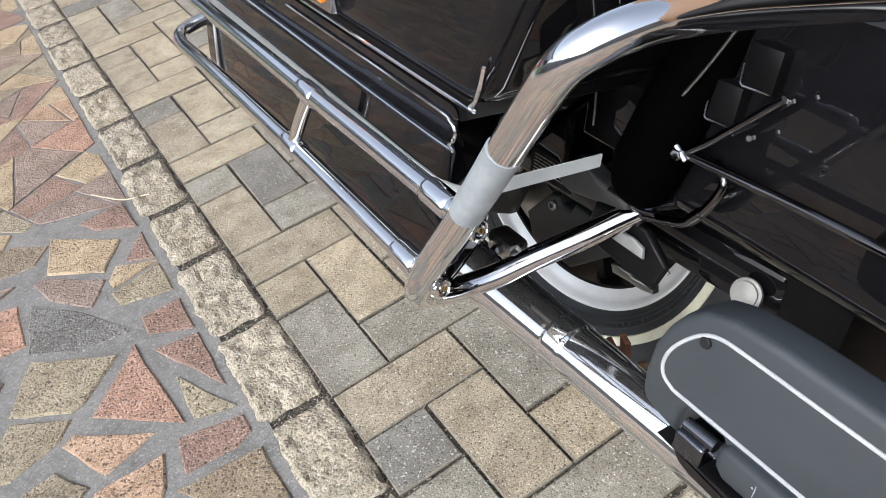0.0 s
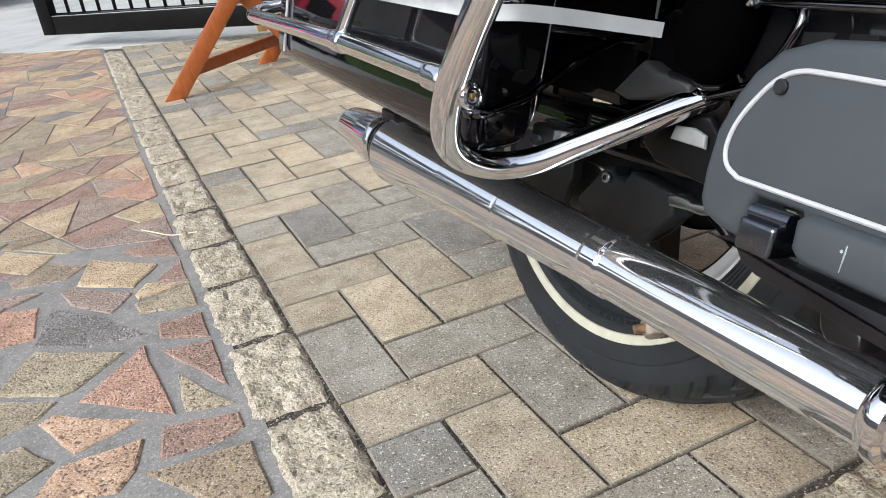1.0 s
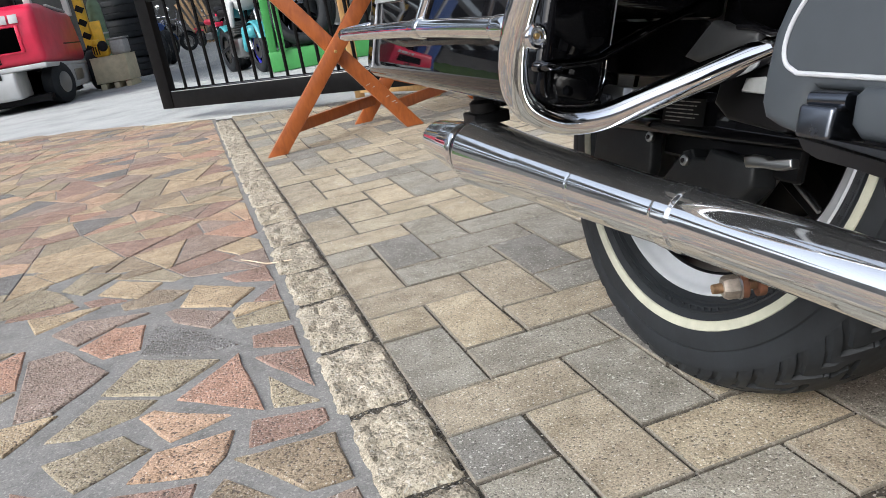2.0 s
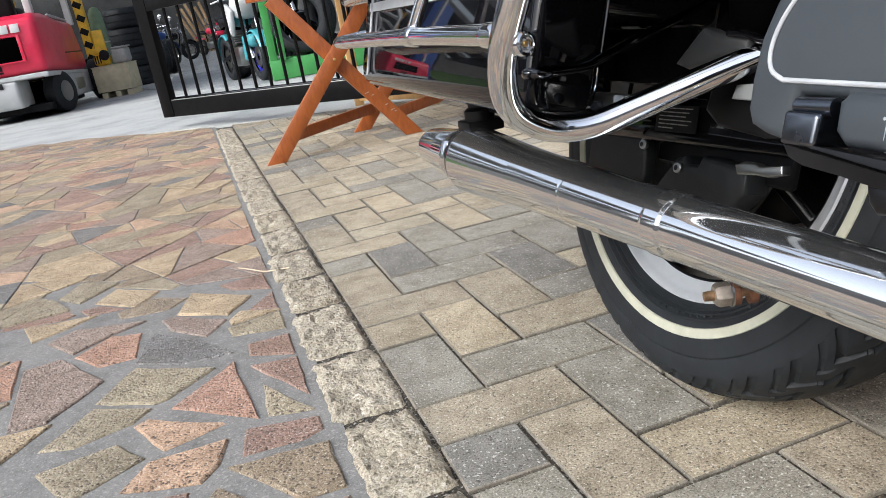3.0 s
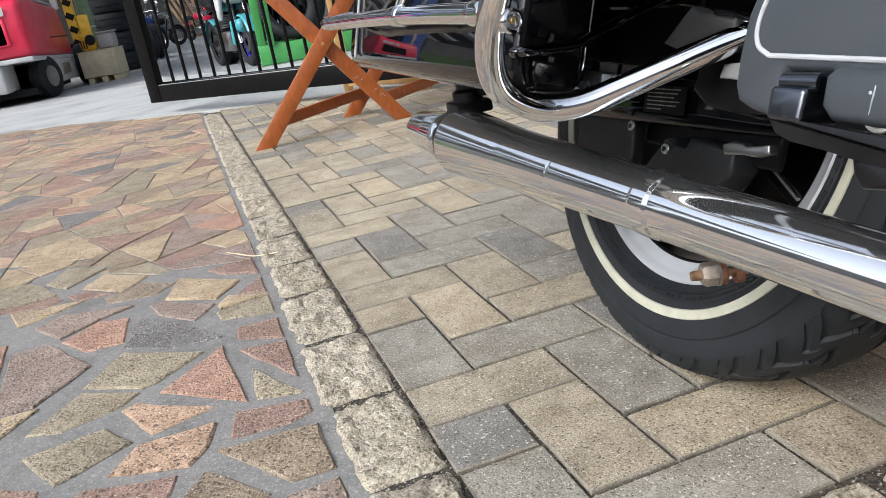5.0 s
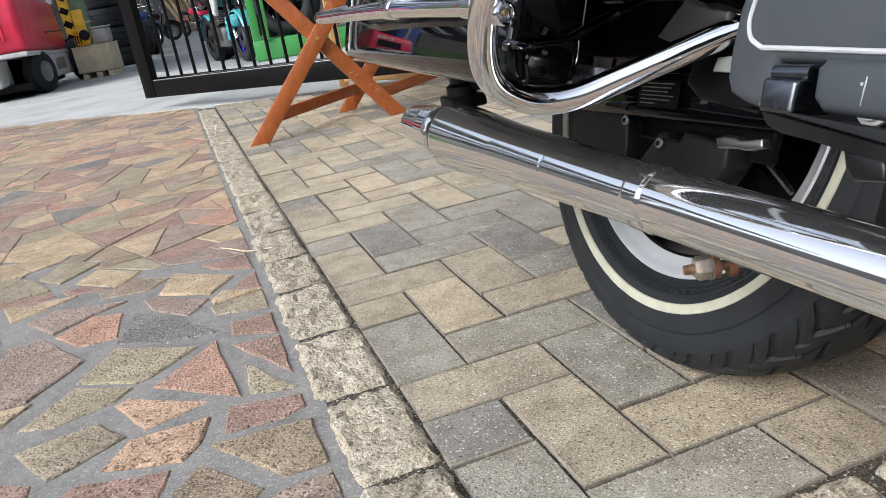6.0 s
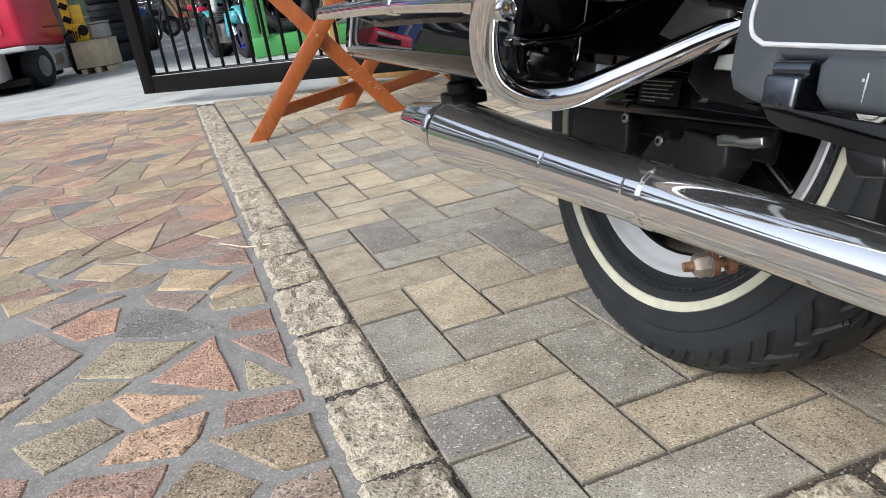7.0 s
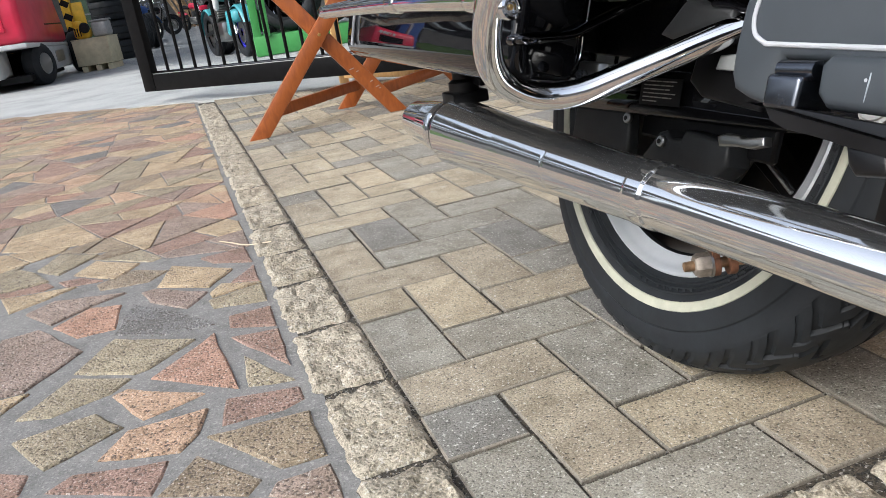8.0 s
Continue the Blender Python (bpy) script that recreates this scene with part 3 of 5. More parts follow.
def bag_shell(section, y0, y1, r):
    """A long shell with a rounded section of (s, h), its ends rounded by r."""
    bm = bmesh.new()
    cs = sum(q[0] for q in section) / len(section)
    ch = sum(q[1] for q in section) / len(section)
    rings = []
    ends = [(r * (1 - math.cos(radians(a))), r * (1 - math.sin(radians(a)))) for a in (0, 20, 40, 60, 75, 90)]
    stations = [(y0 + d, e) for d, e in ends] + [(y1 - d, e) for d, e in ends[::-1]]
    for y, e in stations:
        ring = []
        for s, h in section:
            v = Vector((cs - s, ch - h))
            v = v * (min(1.0, e / max(v.length, 1e-6)))
            ring.append(bm.verts.new(P(s + v.x, y, h + v.y)))
        rings.append(ring)
    n = len(section)
    for a, b in zip(rings, rings[1:]):
        for k in range(n):
            bm.faces.new((a[k], a[(k + 1) % n], b[(k + 1) % n], b[k]))
    bm.faces.new(rings[0][::-1])
    bm.faces.new(rings[-1])
    return bm


SECTION = [(SB, 0.482), (SB, 0.46), (SB, 0.42), (SB, 0.38), (SB, 0.345), (SB + 0.0004, 0.326), (SB + 0.002, 0.3165), (SB + 0.006, 0.3095), (SB + 0.013, 0.3050), (SB + 0.023, 0.3025), (SB + 0.034, 0.302),
           (SB + 0.075, 0.304), (SB + 0.085, 0.308), (SB + 0.091, 0.317), (SB + 0.092, 0.36), (SB + 0.092, 0.482)]


def slanted(bm):
    """Lets the front end fall back towards the wheel."""
    m = lean_pose(0, 0, 0)
    inv = m.inverted()
    for v in bm.verts:
        q = inv @ v.co
        q.y += 0.627 * min(0.093, max(0, q.x - SB)) * min(1, max(0, (0.15 - q.y) / 0.3))
        v.co = m @ q
    return bm


bag = part("saddlebag", slanted(sheared(bag_shell(SECTION, -0.200, 0.40, 0.014), 0.45, 0.0)), BLACK_GLOSS, bike, "glossy black hard saddlebag")
part("inner_shell", lean_box(SB + 0.093, SB + 0.232, -0.110, 0.39, 0.400, 0.476, 0.008, 3), BLACK_GLOSS, bag)
part("floor_pan", lean_box(SB + 0.093, SB + 0.20, 0.0, 0.39, 0.303, 0.398, 0.02, 3), BLACK_GLOSS, bag)
# the highlight along the bag's front edge, modelled as a thin chrome wire
part("edge_line", tube([P(-0.2570, -0.1425, h) for h in (0.362, 0.38, 0.42, 0.46)], [0.0007, 0.0015, 0.0017, 0.0012], 8, 3), CHROME, bag, "chrome wire standing in for the highlight on the bag's front edge")
part("lower_lip", tube([P(-0.344, -0.194, 0.3095), P(-0.333, -0.190, 0.3080), P(-0.30, -0.169, 0.3085), P(-0.283, -0.158, 0.3095), P(-0.273, -0.151, 0.3125), P(-0.259, -0.142, 0.3275), P(-0.257, -0.141, 0.338), P(-0.258, -0.142, 0.349)], 0.0011, 8, 5), CHROME, bag, "bright lower edge")
lid = part("lid", sheared(lean_box(SB - 0.002, SB + 0.20, -0.215, 0.42, 0.484, 0.66, 0.022, 4), 0.45, 0.0), BLACK_GLOSS, bag, "glossy black lid")
part("seam", sheared(lean_box(SB + 0.004, SB + 0.19, -0.2, 0.39, 0.470, 0.492, 0.002, 1), 0.45, 0.0), BLACK_SOFT, bag)
part("trim", tube([P(SB - 0.003, y, h) for y, h in ((0.41, 0.489), (0.1, 0.489), (-0.20, 0.489), (-0.226, 0.492), (-0.234, 0.504), (-0.238, 0.524))], 0.0016, 8, 4), CHROME, lid, "thin chrome trim line")
part("trim", tube([P(SB - 0.001, y, h) for y, h in ((0.37, 0.447), (0.1, 0.447), (-0.178, 0.447), (-0.201, 0.452), (-0.208, 0.462), (-0.200, 0.470), (-0.165, 0.473), (0.1, 0.473))], 0.0014, 8, 5), CHROME, bag, "thin chrome trim line")
refl = part("reflector", lean_box(SB - 0.015, SB + 0.0, -0.030, 0.14, 0.500, 0.548, 0.004, 2), CHROME_WORN, lid, "chrome-framed amber reflector")
part("lens", lean_box(SB - 0.019, SB - 0.006, -0.020, 0.13, 0.508, 0.540, 0.002, 2), AMBER, refl, "amber lens")
part("edge_line", tube([P(SB - 0.002, 0.345, h) for h in (0.318, 0.33, 0.36, 0.40, 0.44, 0.468)], 0.0022, 8, 3), PALE_LINE, bag, "pale edge strip")

BH = 0.411
band = [P(SB - 0.0015, y, BH) for y in (0.36, 0.30, 0.2, 0.1, 0.0, -0.1, -0.15)] + [P(SB + 0.0, -0.185, BH), P(SB + 0.005, -0.206, BH + 0.001), P(SB + 0.016, -0.217, BH + 0.003), P(-0.312, -0.219, BH + 0.004), P(-0.28, -0.220, BH + 0.0045), P(-0.24, -0.221, BH + 0.0045), P(-0.207, -0.2215, BH + 0.0045)]
bm = bmesh.new()
upv = Vector((SX, 0, CX))
path = smooth_path(band, 5)
rows = []
for i, q in enumerate(path):
    k = 0.0058
    tg = (path[min(i + 1, len(path) - 1)] - path[max(i - 1, 0)]).normalized()
    nrm = upv.cross(tg).normalized()
    rows.append([bm.verts.new(q + upv * a * k + nrm * c) for a, c in ((-1, 0.001), (1, 0.001), (1, -0.001), (-1, -0.001))])
for a, c in zip(rows, rows[1:]):
    for k in range(4):
        bm.faces.new((a[k], a[(k + 1) % 4], c[(k + 1) % 4], c[k]))
bm.faces.new(rows[0])
bm.faces.new(rows[-1][::-1])
part("trim_band", bm, SATIN_TRIM, bag, "pale satin trim band wrapping the front")

# chrome guards
GUARD = [(0.26, -0.395, 0.60), (0.18, -0.391, 0.630), (0.105, -0.387, 0.656), (0.056, -0.387, 0.672), (0.029, -0.384, 0.677), (0.008, -0.376, 0.673), (-0.004, -0.363, 0.659),
         (-0.014, -0.335, 0.615), (-0.022, -0.308, 0.572), (-0.031, -0.280, 0.527), (-0.042, -0.252, 0.483), (-0.048, -0.229, 0.446), (-0.044, -0.207, 0.414),
         (-0.032, -0.193, 0.392), (-0.010, -0.187, 0.376), (0.014, -0.187, 0.368), (0.040, -0.194, 0.368), (0.070, -0.206, 0.376), (0.112, -0.226, 0.389), (0.166, -0.2490, 0.4045)]
guard = part("bag_guard", tube(GUARD, 0.0112, 24, 6), CHROME, bike, "chrome tube hoop guarding the saddlebag")
part("grip_sleeve", tube([(-0.0170, -0.326, 0.601), (-0.022, -0.308, 0.572), (-0.0285, -0.288, 0.540)], 0.0117, 24, 6), SLEEVE_GREY, guard, "grey ribbed sleeve")
part("clamp", tube([(0.158, -0.2456, 0.4022), (0.166, -0.249, 0.4045), (0.172, -0.2515, 0.4063)], [0.0118, 0.0118, 0.009], 20, 2), DARK_CHROME, guard)
part("stay", tube([(0.166, -0.249, 0.4045), (0.195, -0.266, 0.402), (0.22, -0.30, 0.394)], 0.005, 12, 4), BLACK_GLOSS, guard)
LOW = [(-0.044, -0.224, 0.452), (-0.045, -0.10, 0.4535), (-0.046, 0.012, 0.454), (-0.048, 0.15, 0.453), (-0.051, 0.30, 0.451), (-0.052, 0.355, 0.450), (-0.045, 0.385, 0.450), (-0.022, 0.398, 0.451), (0.02, 0.40, 0.453)]
UP = [(-0.022, -0.262, 0.520), (-0.022, -0.151, 0.518), (-0.022, -0.017, 0.514), (-0.022, 0.15, 0.511), (-0.022, 0.32, 0.508), (-0.020, 0.40, 0.506), (-0.012, 0.43, 0.506), (0.02, 0.44, 0.508)]
rail_low = part("guard_rail", tube(LOW, 0.0088, 20, 5), CHROME, guard, "lower chrome rail")
rail_up = part("guard_rail", tube(UP, 0.0088, 20, 5), CHROME, guard, "upper chrome rail")
part("strut", tube([(-0.045, 0.012, 0.456), (-0.034, -0.002, 0.485), (-0.023, -0.017, 0.512)], 0.0065, 16, 5), CHROME, guard, "short chrome strut")
for c, d in (((-0.0455, 0.012, 0.454), (0, 1, 0)), ((-0.022, -0.017, 0.514), (0, 1, 0)), ((-0.0443, -0.205, 0.4522), (0, 1, 0)), ((-0.022, -0.24, 0.5197), (0, 1, 0))):
    c, d = Vector(c), Vector(d)
    part("sleeve", tube([c - d * 0.016, c - d * 0.012, c + d * 0.012, c + d * 0.016], [0.0090, 0.0104, 0.0104, 0.0090], 20, 3), CHROME, guard)
for c in ((-0.044, -0.227, 0.4435), (-0.023, -0.263, 0.512)):
    c = Vector(c)
    f = Vector((0.25, -0.95, 0.10)).normalized()
    boss = part("boss", lathe([(0, 0.004), (0, 0.0074), (0.012, 0.0074), (0.015, 0.0086), (0.018, 0.0093), (0.0205, 0.0086), (0.0212, 0.0066), (0.0200, 0.0060), (0.0200, 0.0046), (0.0208, 0.0042), (0.0190, 0.0038), (0.0190, 0.001)], along(c, c + f), 28), CHROME, guard, "chrome boss")
    part("screw", bolt_head(c + f * 0.0188, c + f * 0.1, 0.0021, 0.002, False), BRASS, boss, "brass-coloured screw")

# passenger footboard, folded up
FB = -0.292
left = [(-0.3785, 0.328), (-0.3775, 0.345), (-0.3790, 0.368), (-0.3860, 0.388), (-0.3950, 0.403), (-0.4090, 0.416), (-0.4310, 0.4235), (-0.4650, 0.426)]
outline = left + [(-0.6950, 0.428), (-0.7150, 0.42), (-0.7200, 0.41), (-0.7200, 0.34), (-0.7050, 0.322), (-0.4510, 0.320), (-0.4495, 0.335), (-0.4470, 0.339), (-0.4180, 0.339), (-0.4155, 0.335), (-0.4140, 0.313), (-0.3950, 0.316), (-0.3830, 0.320)]
board = part("footboard", plate(outline, FB, FB + 0.032, 0.006), GREY_PLASTIC, bike, "folded grey plastic footboard with a pale outline")
loop = [(-0.4040, 0.3460), (-0.3945, 0.3510), (-0.3910, 0.3605), (-0.3940, 0.3745), (-0.4030, 0.3895), (-0.4130, 0.4005), (-0.4250, 0.4065), (-0.4440, 0.4077), (-0.4990, 0.4077), (-0.5990, 0.4077), (-0.6790, 0.4077), (-0.6990, 0.3985), (-0.6990, 0.3585), (-0.6790, 0.3460), (-0.5990, 0.3460), (-0.4990, 0.3460), (-0.4290, 0.3460), (-0.4040, 0.3460)]
part("pale_line", tube([P(FB - 0.0002, y, h) for y, h in loop], 0.0015, 8, 6), PALE_LINE, board, "pale grey outline")
for y, h in ((-0.4165, 0.3975), (-0.5950, 0.3975)):
    part("bolt", bolt_head(P(FB + 0.002, y, h), P(FB - 0.1, y, h), 0.0042, 0.0045, False), DARK_GREY, board)
part("lip", plate([(-0.4515, 0.3225), (-0.4505, 0.337), (-0.4560, 0.342), (-0.6950, 0.342), (-0.7000, 0.3225), (-0.6850, 0.314), (-0.4590, 0.316)], FB - 0.007, FB + 0.02, 0.005), GREY_PLASTIC, board, "rounded grey lower lip")
part("drip", tube([P(FB - 0.0066, -0.4820, 0.3345), P(FB - 0.0073, -0.4822, 0.328), P(FB - 0.0070, -0.4818, 0.321)], [0.0005, 0.0004, 0.0002], 8, 3), SLEEVE_GREY, board, "dried pale drip")
part("drip", lathe([(0, 0.0005), (0, 0.0012), (0.0005, 0.0009), (0.0005, 0.0003)], along(P(FB - 0.0065, -0.480, 0.331), P(FB - 0.1, -0.480, 0.331)), 10), PALE_LINE, board)
hinge = part("hinge", plate(rounded(-0.4450, -0.4210, 0.3125, 0.3305, 0.003), FB - 0.011, FB + 0.016, 0.0025), DARK_CHROME, board, "scuffed dark hinge block")
# dark chrome here puts the recess's shade into the barrel's colour
part("hinge_barrel", tube([P(FB - 0.003, -0.4230, 0.3330), P(FB - 0.003, -0.4480, 0.3340)], 0.0050, 18, 1), DARK_CHROME, hinge, "worn hinge barrel, darkened for the shade of its recess")
arm = part("board_bracket", plate([(-0.4080, 0.314), (-0.4320, 0.3145), (-0.4850, 0.3125), (-0.7150, 0.309), (-0.7150, 0.285), (-0.4798, 0.3002), (-0.4624, 0.3021), (-0.4403, 0.3034), (-0.4296, 0.3066), (-0.4223, 0.3146)], FB - 0.010, FB + 0.006, 0.004), BRACKET_BLACK, bike, "scuffed glossy black footboard bracket")
part("stop_foot", plate([(-0.4774, 0.3012), (-0.4814, 0.2915), (-0.4868, 0.2871), (-0.5040, 0.2899), (-0.5024, 0.3014)], FB - 0.008, FB + 0.012, 0.003), BRACKET_BLACK, arm)

# swing arm, caliper bracket and frame
sw = part("swing_arm", beam((0.222, 0.17, 0.309), (0.232, -0.36, 0.330), 0.036, 0.050, 0.008, (SX, 0, CX)), BLACK_GLOSS, bike, "black swing arm")
lab = part("data_plate", beam((0.2015, -0.030, 0.3255), (0.2027, -0.100, 0.3285), 0.001, 0.028, 0.0, (SX, 0, CX)), BLACK_SOFT, sw, "small black data plate")
rng_label = random.Random(3)
for k in range(6):
    z = 0.0105 - 0.0040 * k
    y, stop = -0.036, -0.092 + 0.005 * (k % 3) + (0.02 if k == 5 else 0)
    while y > stop:
        y0, y1 = y, max(stop, y - rng_label.uniform(0.005, 0.015))
        y = y1 - 0.0018
        part("print_line", beam((0.2010 + z * SX, y0, 0.3262 + z - 0.0364 * (y0 + 0.037)), (0.2010 + z * SX, y1, 0.3262 + z - 0.0364 * (y1 + 0.037)), 0.0006, 0.0012, 0, (SX, 0, CX)), LABEL_INK, lab)
part("caliper_bracket", plate([(0.135, 0.278), (0.012, 0.282), (0.004, 0.240), (0.02, 0.20), (0.07, 0.175), (0.135, 0.19)], -0.095, -0.078, 0.004), DARK_GREY, bike, "dark grey brake caliper bracket")
part("brake_caliper", plate([(-0.012, 0.222), (-0.048, 0.266), (-0.062, 0.270), (-0.068, 0.262), (-0.086, 0.262), (-0.092, 0.274), (-0.161, 0.268), (-0.163, 0.246), (-0.144, 0.229), (-0.10, 0.19), (-0.03, 0.19)], -0.094, -0.062, 0.005), DARK_GREY, bike, "dark grey brake caliper")
for y, h in ((0.0104, 0.2733), (-0.0600, 0.2565)):
    part("bolt", bolt_head(P(-0.094, y, h), P(-0.2, y - 0.01, h + 0.01), 0.0060, 0.006, False), STEEL, bike, "bare steel bolt")
    part("bolt_socket", bolt_head(P(-0.0994, y, h), P(-0.2, y - 0.01, h + 0.01), 0.0030, 0.0014), BLACK_SOFT, bike)
part("axle_nut", plate([(-0.2041, 0.2784), (-0.2148, 0.2825), (-0.2306, 0.2829), (-0.2343, 0.2808), (-0.2597, 0.2852), (-0.2618, 0.2781), (-0.2457, 0.2732), (-0.2304, 0.2730), (-0.2086, 0.2702)], -0.146, -0.136, 0.002), STEEL, bike, "bare steel axle adjuster")
# thin rod standing for the pale edge of a spoke
part("spoke_edge", tube([P(-0.048, -0.1514, 0.2637), P(-0.048, -0.2050, 0.2321)], 0.0022, 10, 1), STEEL, bike, "pale edge of a spoke, built as a thin steel rod")
# plate added to keep bright ground from showing under the swing arm
part("gap_filler", lean_box(-0.070, -0.060, -0.195, 0.02, 0.255, 0.315, 0.003, 1), BLACK_SATIN, bike, "black plate added to darken the gap under the swing arm")
# unseen pulley added to hide the bright ground behind the spokes
part("drive_pulley", lathe([(0.056, 0.02), (0.056, 0.118), (0.060, 0.125), (0.085, 0.125), (0.085, 0.02)], HUB, 48, closed=True), BLACK_SATIN, bike, "black drive pulley, unseen, added to darken the view through the wheel")
part("inner_swing_arm", lean_box(0.10, 0.135, -0.36, 0.10, 0.27, 0.325, 0.008, 2), BLACK_SATIN, bike, "black swing arm")
fd = lathe([(-0.085, 0.325), (-0.08, 0.345), (-0.04, 0.362), (0.0, 0.366), (0.04, 0.362), (0.08, 0.345), (0.085, 0.325)], Matrix(), 64)
bmesh.ops.bisect_plane(fd, geom=fd.verts[:] + fd.edges[:] + fd.faces[:], plane_co=(0, 0, 0.12), plane_no=(0, 0.15, -1), clear_outer=True)
bmesh.ops.solidify(fd, geom=fd.faces[:], thickness=0.003)
bmesh.ops.transform(fd, matrix=HUB, verts=fd.verts)
part("fender", fd, BLACK_GLOSS, bike, "glossy black rear fender")
lobe = plate([(-0.154, 0.359), (-0.180, 0.385), (-0.187, 0.3905), (-0.203, 0.3850), (-0.226, 0.3830), (-0.246, 0.3805), (-0.246, 0.371), (-0.222, 0.3665), (-0.201, 0.361), (-0.172, 0.355)], -0.190, -0.166, 0.007)
shock = part("shock_mount", lobe, SHOCK_GREY, bike, "grey cast shock absorber mount")
part("ridge", tube([P(-0.190, -0.222, 0.384), P(-0.188, -0.240, 0.383), P(-0.186, -0.255, 0.379), P(-0.182, -0.270, 0.381)], 0.0024, 10, 4), BLACK_GLOSS, shock)
# the boot is blackened and widened to stand for the shaded void
part("boot", tube([P(-0.180, -0.238, 0.388), P(-0.180, -0.239, 0.391), P(-0.179, -0.244, 0.401), P(-0.176, -0.248, 0.42), P(-0.165, -0.255, 0.47), P(-0.150, -0.270, 0.53), P(-0.13, -0.29, 0.62)], [0.010, 0.021, 0.028, 0.031, 0.030, 0.029, 0.028], 28, 5), VOID_BLACK, shock, "black boot standing in for the dark void round it")
part("bag_rail", tube([P(-0.338, -0.176, 0.337), P(-0.3465, -0.188, 0.337), P(-0.345, -0.1965, 0.338), P(-0.332, -0.193, 0.3395), P(-0.316, -0.183, 0.342), P(-0.28, -0.160, 0.349), P(-0.26, -0.148, 0.357), P(-0.216, -0.124, 0.376), P(-0.188, -0.122, 0.391), P(-0.162, -0.122, 0.406), P(-0.14, -0.122, 0.418), P(-0.10, -0.124, 0.44)], 0.0046, 18, 6), BLACK_CHROME, bike, "glossy black bag rail")
lug = part("bag_lug", lean_box(-0.268, -0.246, -0.192, -0.157, 0.308, 0.329, 0.004, 2), STEEL, bike, "small steel mounting lug")
part("bolt", bolt_head(P(-0.268, -0.173, 0.316), P(-0.40, -0.25, 0.327), 0.0050, 0.010), DARK_CHROME, lug)
part("bolt", bolt_head(P(-0.256, -0.192, 0.324), P(-0.28, -0.39, 0.36), 0.0045, 0.005), STEEL, lug)
part("steel_tab", plate([(-0.229, 0.3335), (-0.232, 0.345), (-0.252, 0.347), (-0.266, 0.344), (-0.268, 0.3335)], -0.182, -0.177, 0.002), TAB_GREY, bike, "bare grey tab")
part("tab_bracket", plate([(-0.19, 0.322), (-0.195, 0.352), (-0.26, 0.358), (-0.29, 0.335), (-0.28, 0.305), (-0.21, 0.31)], -0.176, -0.166, 0.004), BLACK_SATIN, bike)
part("side_cover", sheared(lean_box(-0.16, -0.04, -0.70, -0.24, 0.37, 0.60, 0.03, 5), 0.2, 0.0), BLACK_GLOSS, bike, "glossy black side cover")
part("cover_rod", tube([P(-0.184, -0.2565, 0.4495), P(-0.184, -0.264, 0.4455), P(-0.182, -0.281, 0.4440), P(-0.180, -0.330, 0.4455), P(-0.178, -0.4206, 0.4478), P(-0.178, -0.70, 0.4540)], 0.0040, 12, 5), BLACK_CHROME, bike, "thin dark chrome rod")
part("rod_joint", join(bolt_head(P(-0.184, -0.2810, 0.4435), P(-0.30, -0.2810, 0.4500), 0.0048, 0.007), tube([P(-0.186, -0.277, 0.449), P(-0.186, -0.289, 0.441)], 0.0030, 10, 1)), CHROME, bike, "bright clevis on the rod")
part("stay_rod", tube([P(-0.186, -0.2530, 0.4530), P(-0.186, -0.2660, 0.4790), P(-0.187, -0.2870, 0.5160), P(-0.188, -0.3060, 0.5540)], 0.0013, 10, 3), STEEL, bike, "thin steel rod")
part("lever", tube([P(-0.184, -0.2830, 0.4450), P(-0.182, -0.3000, 0.4600), P(-0.180, -0.3200, 0.4820), P(-0.178, -0.3480, 0.5130)], 0.0032, 10, 3), BLACK_CHROME, bike, "dark rod")
for y, h in ((-0.3286, 0.4752), (-0.3492, 0.511)):
    part("cover_bolt", bolt_head(P(-0.170, y, h), P(-0.3, y, h), 0.0030, 0.005), CHROME_WORN, bike)
for y, h, w, up in ((-0.2850, 0.4740, 0.026, 0.014), (-0.3070, 0.5085, 0.027, 0.016)):
    holder = part("fuse_holder", lean_box(-0.172, -0.12, y - w, y, h, h + 0.032, 0.002, 2), BLACK_SATIN, bike, "small black box")
    # L-shaped wire in place of the highlight along the box's edges
    part("clip", tube([P(-0.1735, y, h + up), P(-0.1735, y - 0.0006, h + 0.002), P(-0.1735, y - 0.003, h), P(-0.1735, y - w, h + 0.0015)], 0.0010, 8, 1, False), CHROME_WORN, holder, "bright wire standing in for the highlight on the box's edges")
part("thin_rod", tube([P(-0.178, -0.1706, 0.4772), P(-0.178, -0.1755, 0.449), P(-0.178, -0.1782, 0.4237)], 0.0011, 8, 3), STEEL, bike, "thin bright edge strip")
part("elbow", tube([P(-0.178, -0.252, 0.371), P(-0.18, -0.262, 0.375), P(-0.18, -0.28, 0.381), P(-0.18, -0.299, 0.389), P(-0.18, -0.313, 0.407), P(-0.18, -0.323, 0.430), P(-0.178, -0.320, 0.441), P(-0.172, -0.306, 0.444)], 0.0042, 14, 5), BLACK_CHROME, bike, "glossy black hose elbow")
part("hose_clamp", tube([P(-0.18, -0.303, 0.393), P(-0.18, -0.311, 0.404)], 0.0054, 14, 1), BLACK_CHROME, bike)
# backing panel added to darken the inside behind the bag
part("dark_backing", lean_box(-0.140, -0.126, -0.106, 0.30, 0.340, 0.398, 0.004, 2), BLACK_GLOSS, bike, "black panel added to keep the bike's interior dark")
part("inner_panel", lean_box(-0.112, -0.10, -0.27, -0.10, 0.37, 0.62, 0.004, 3), BLACK_GLOSS, bike, "glossy black inner panel")
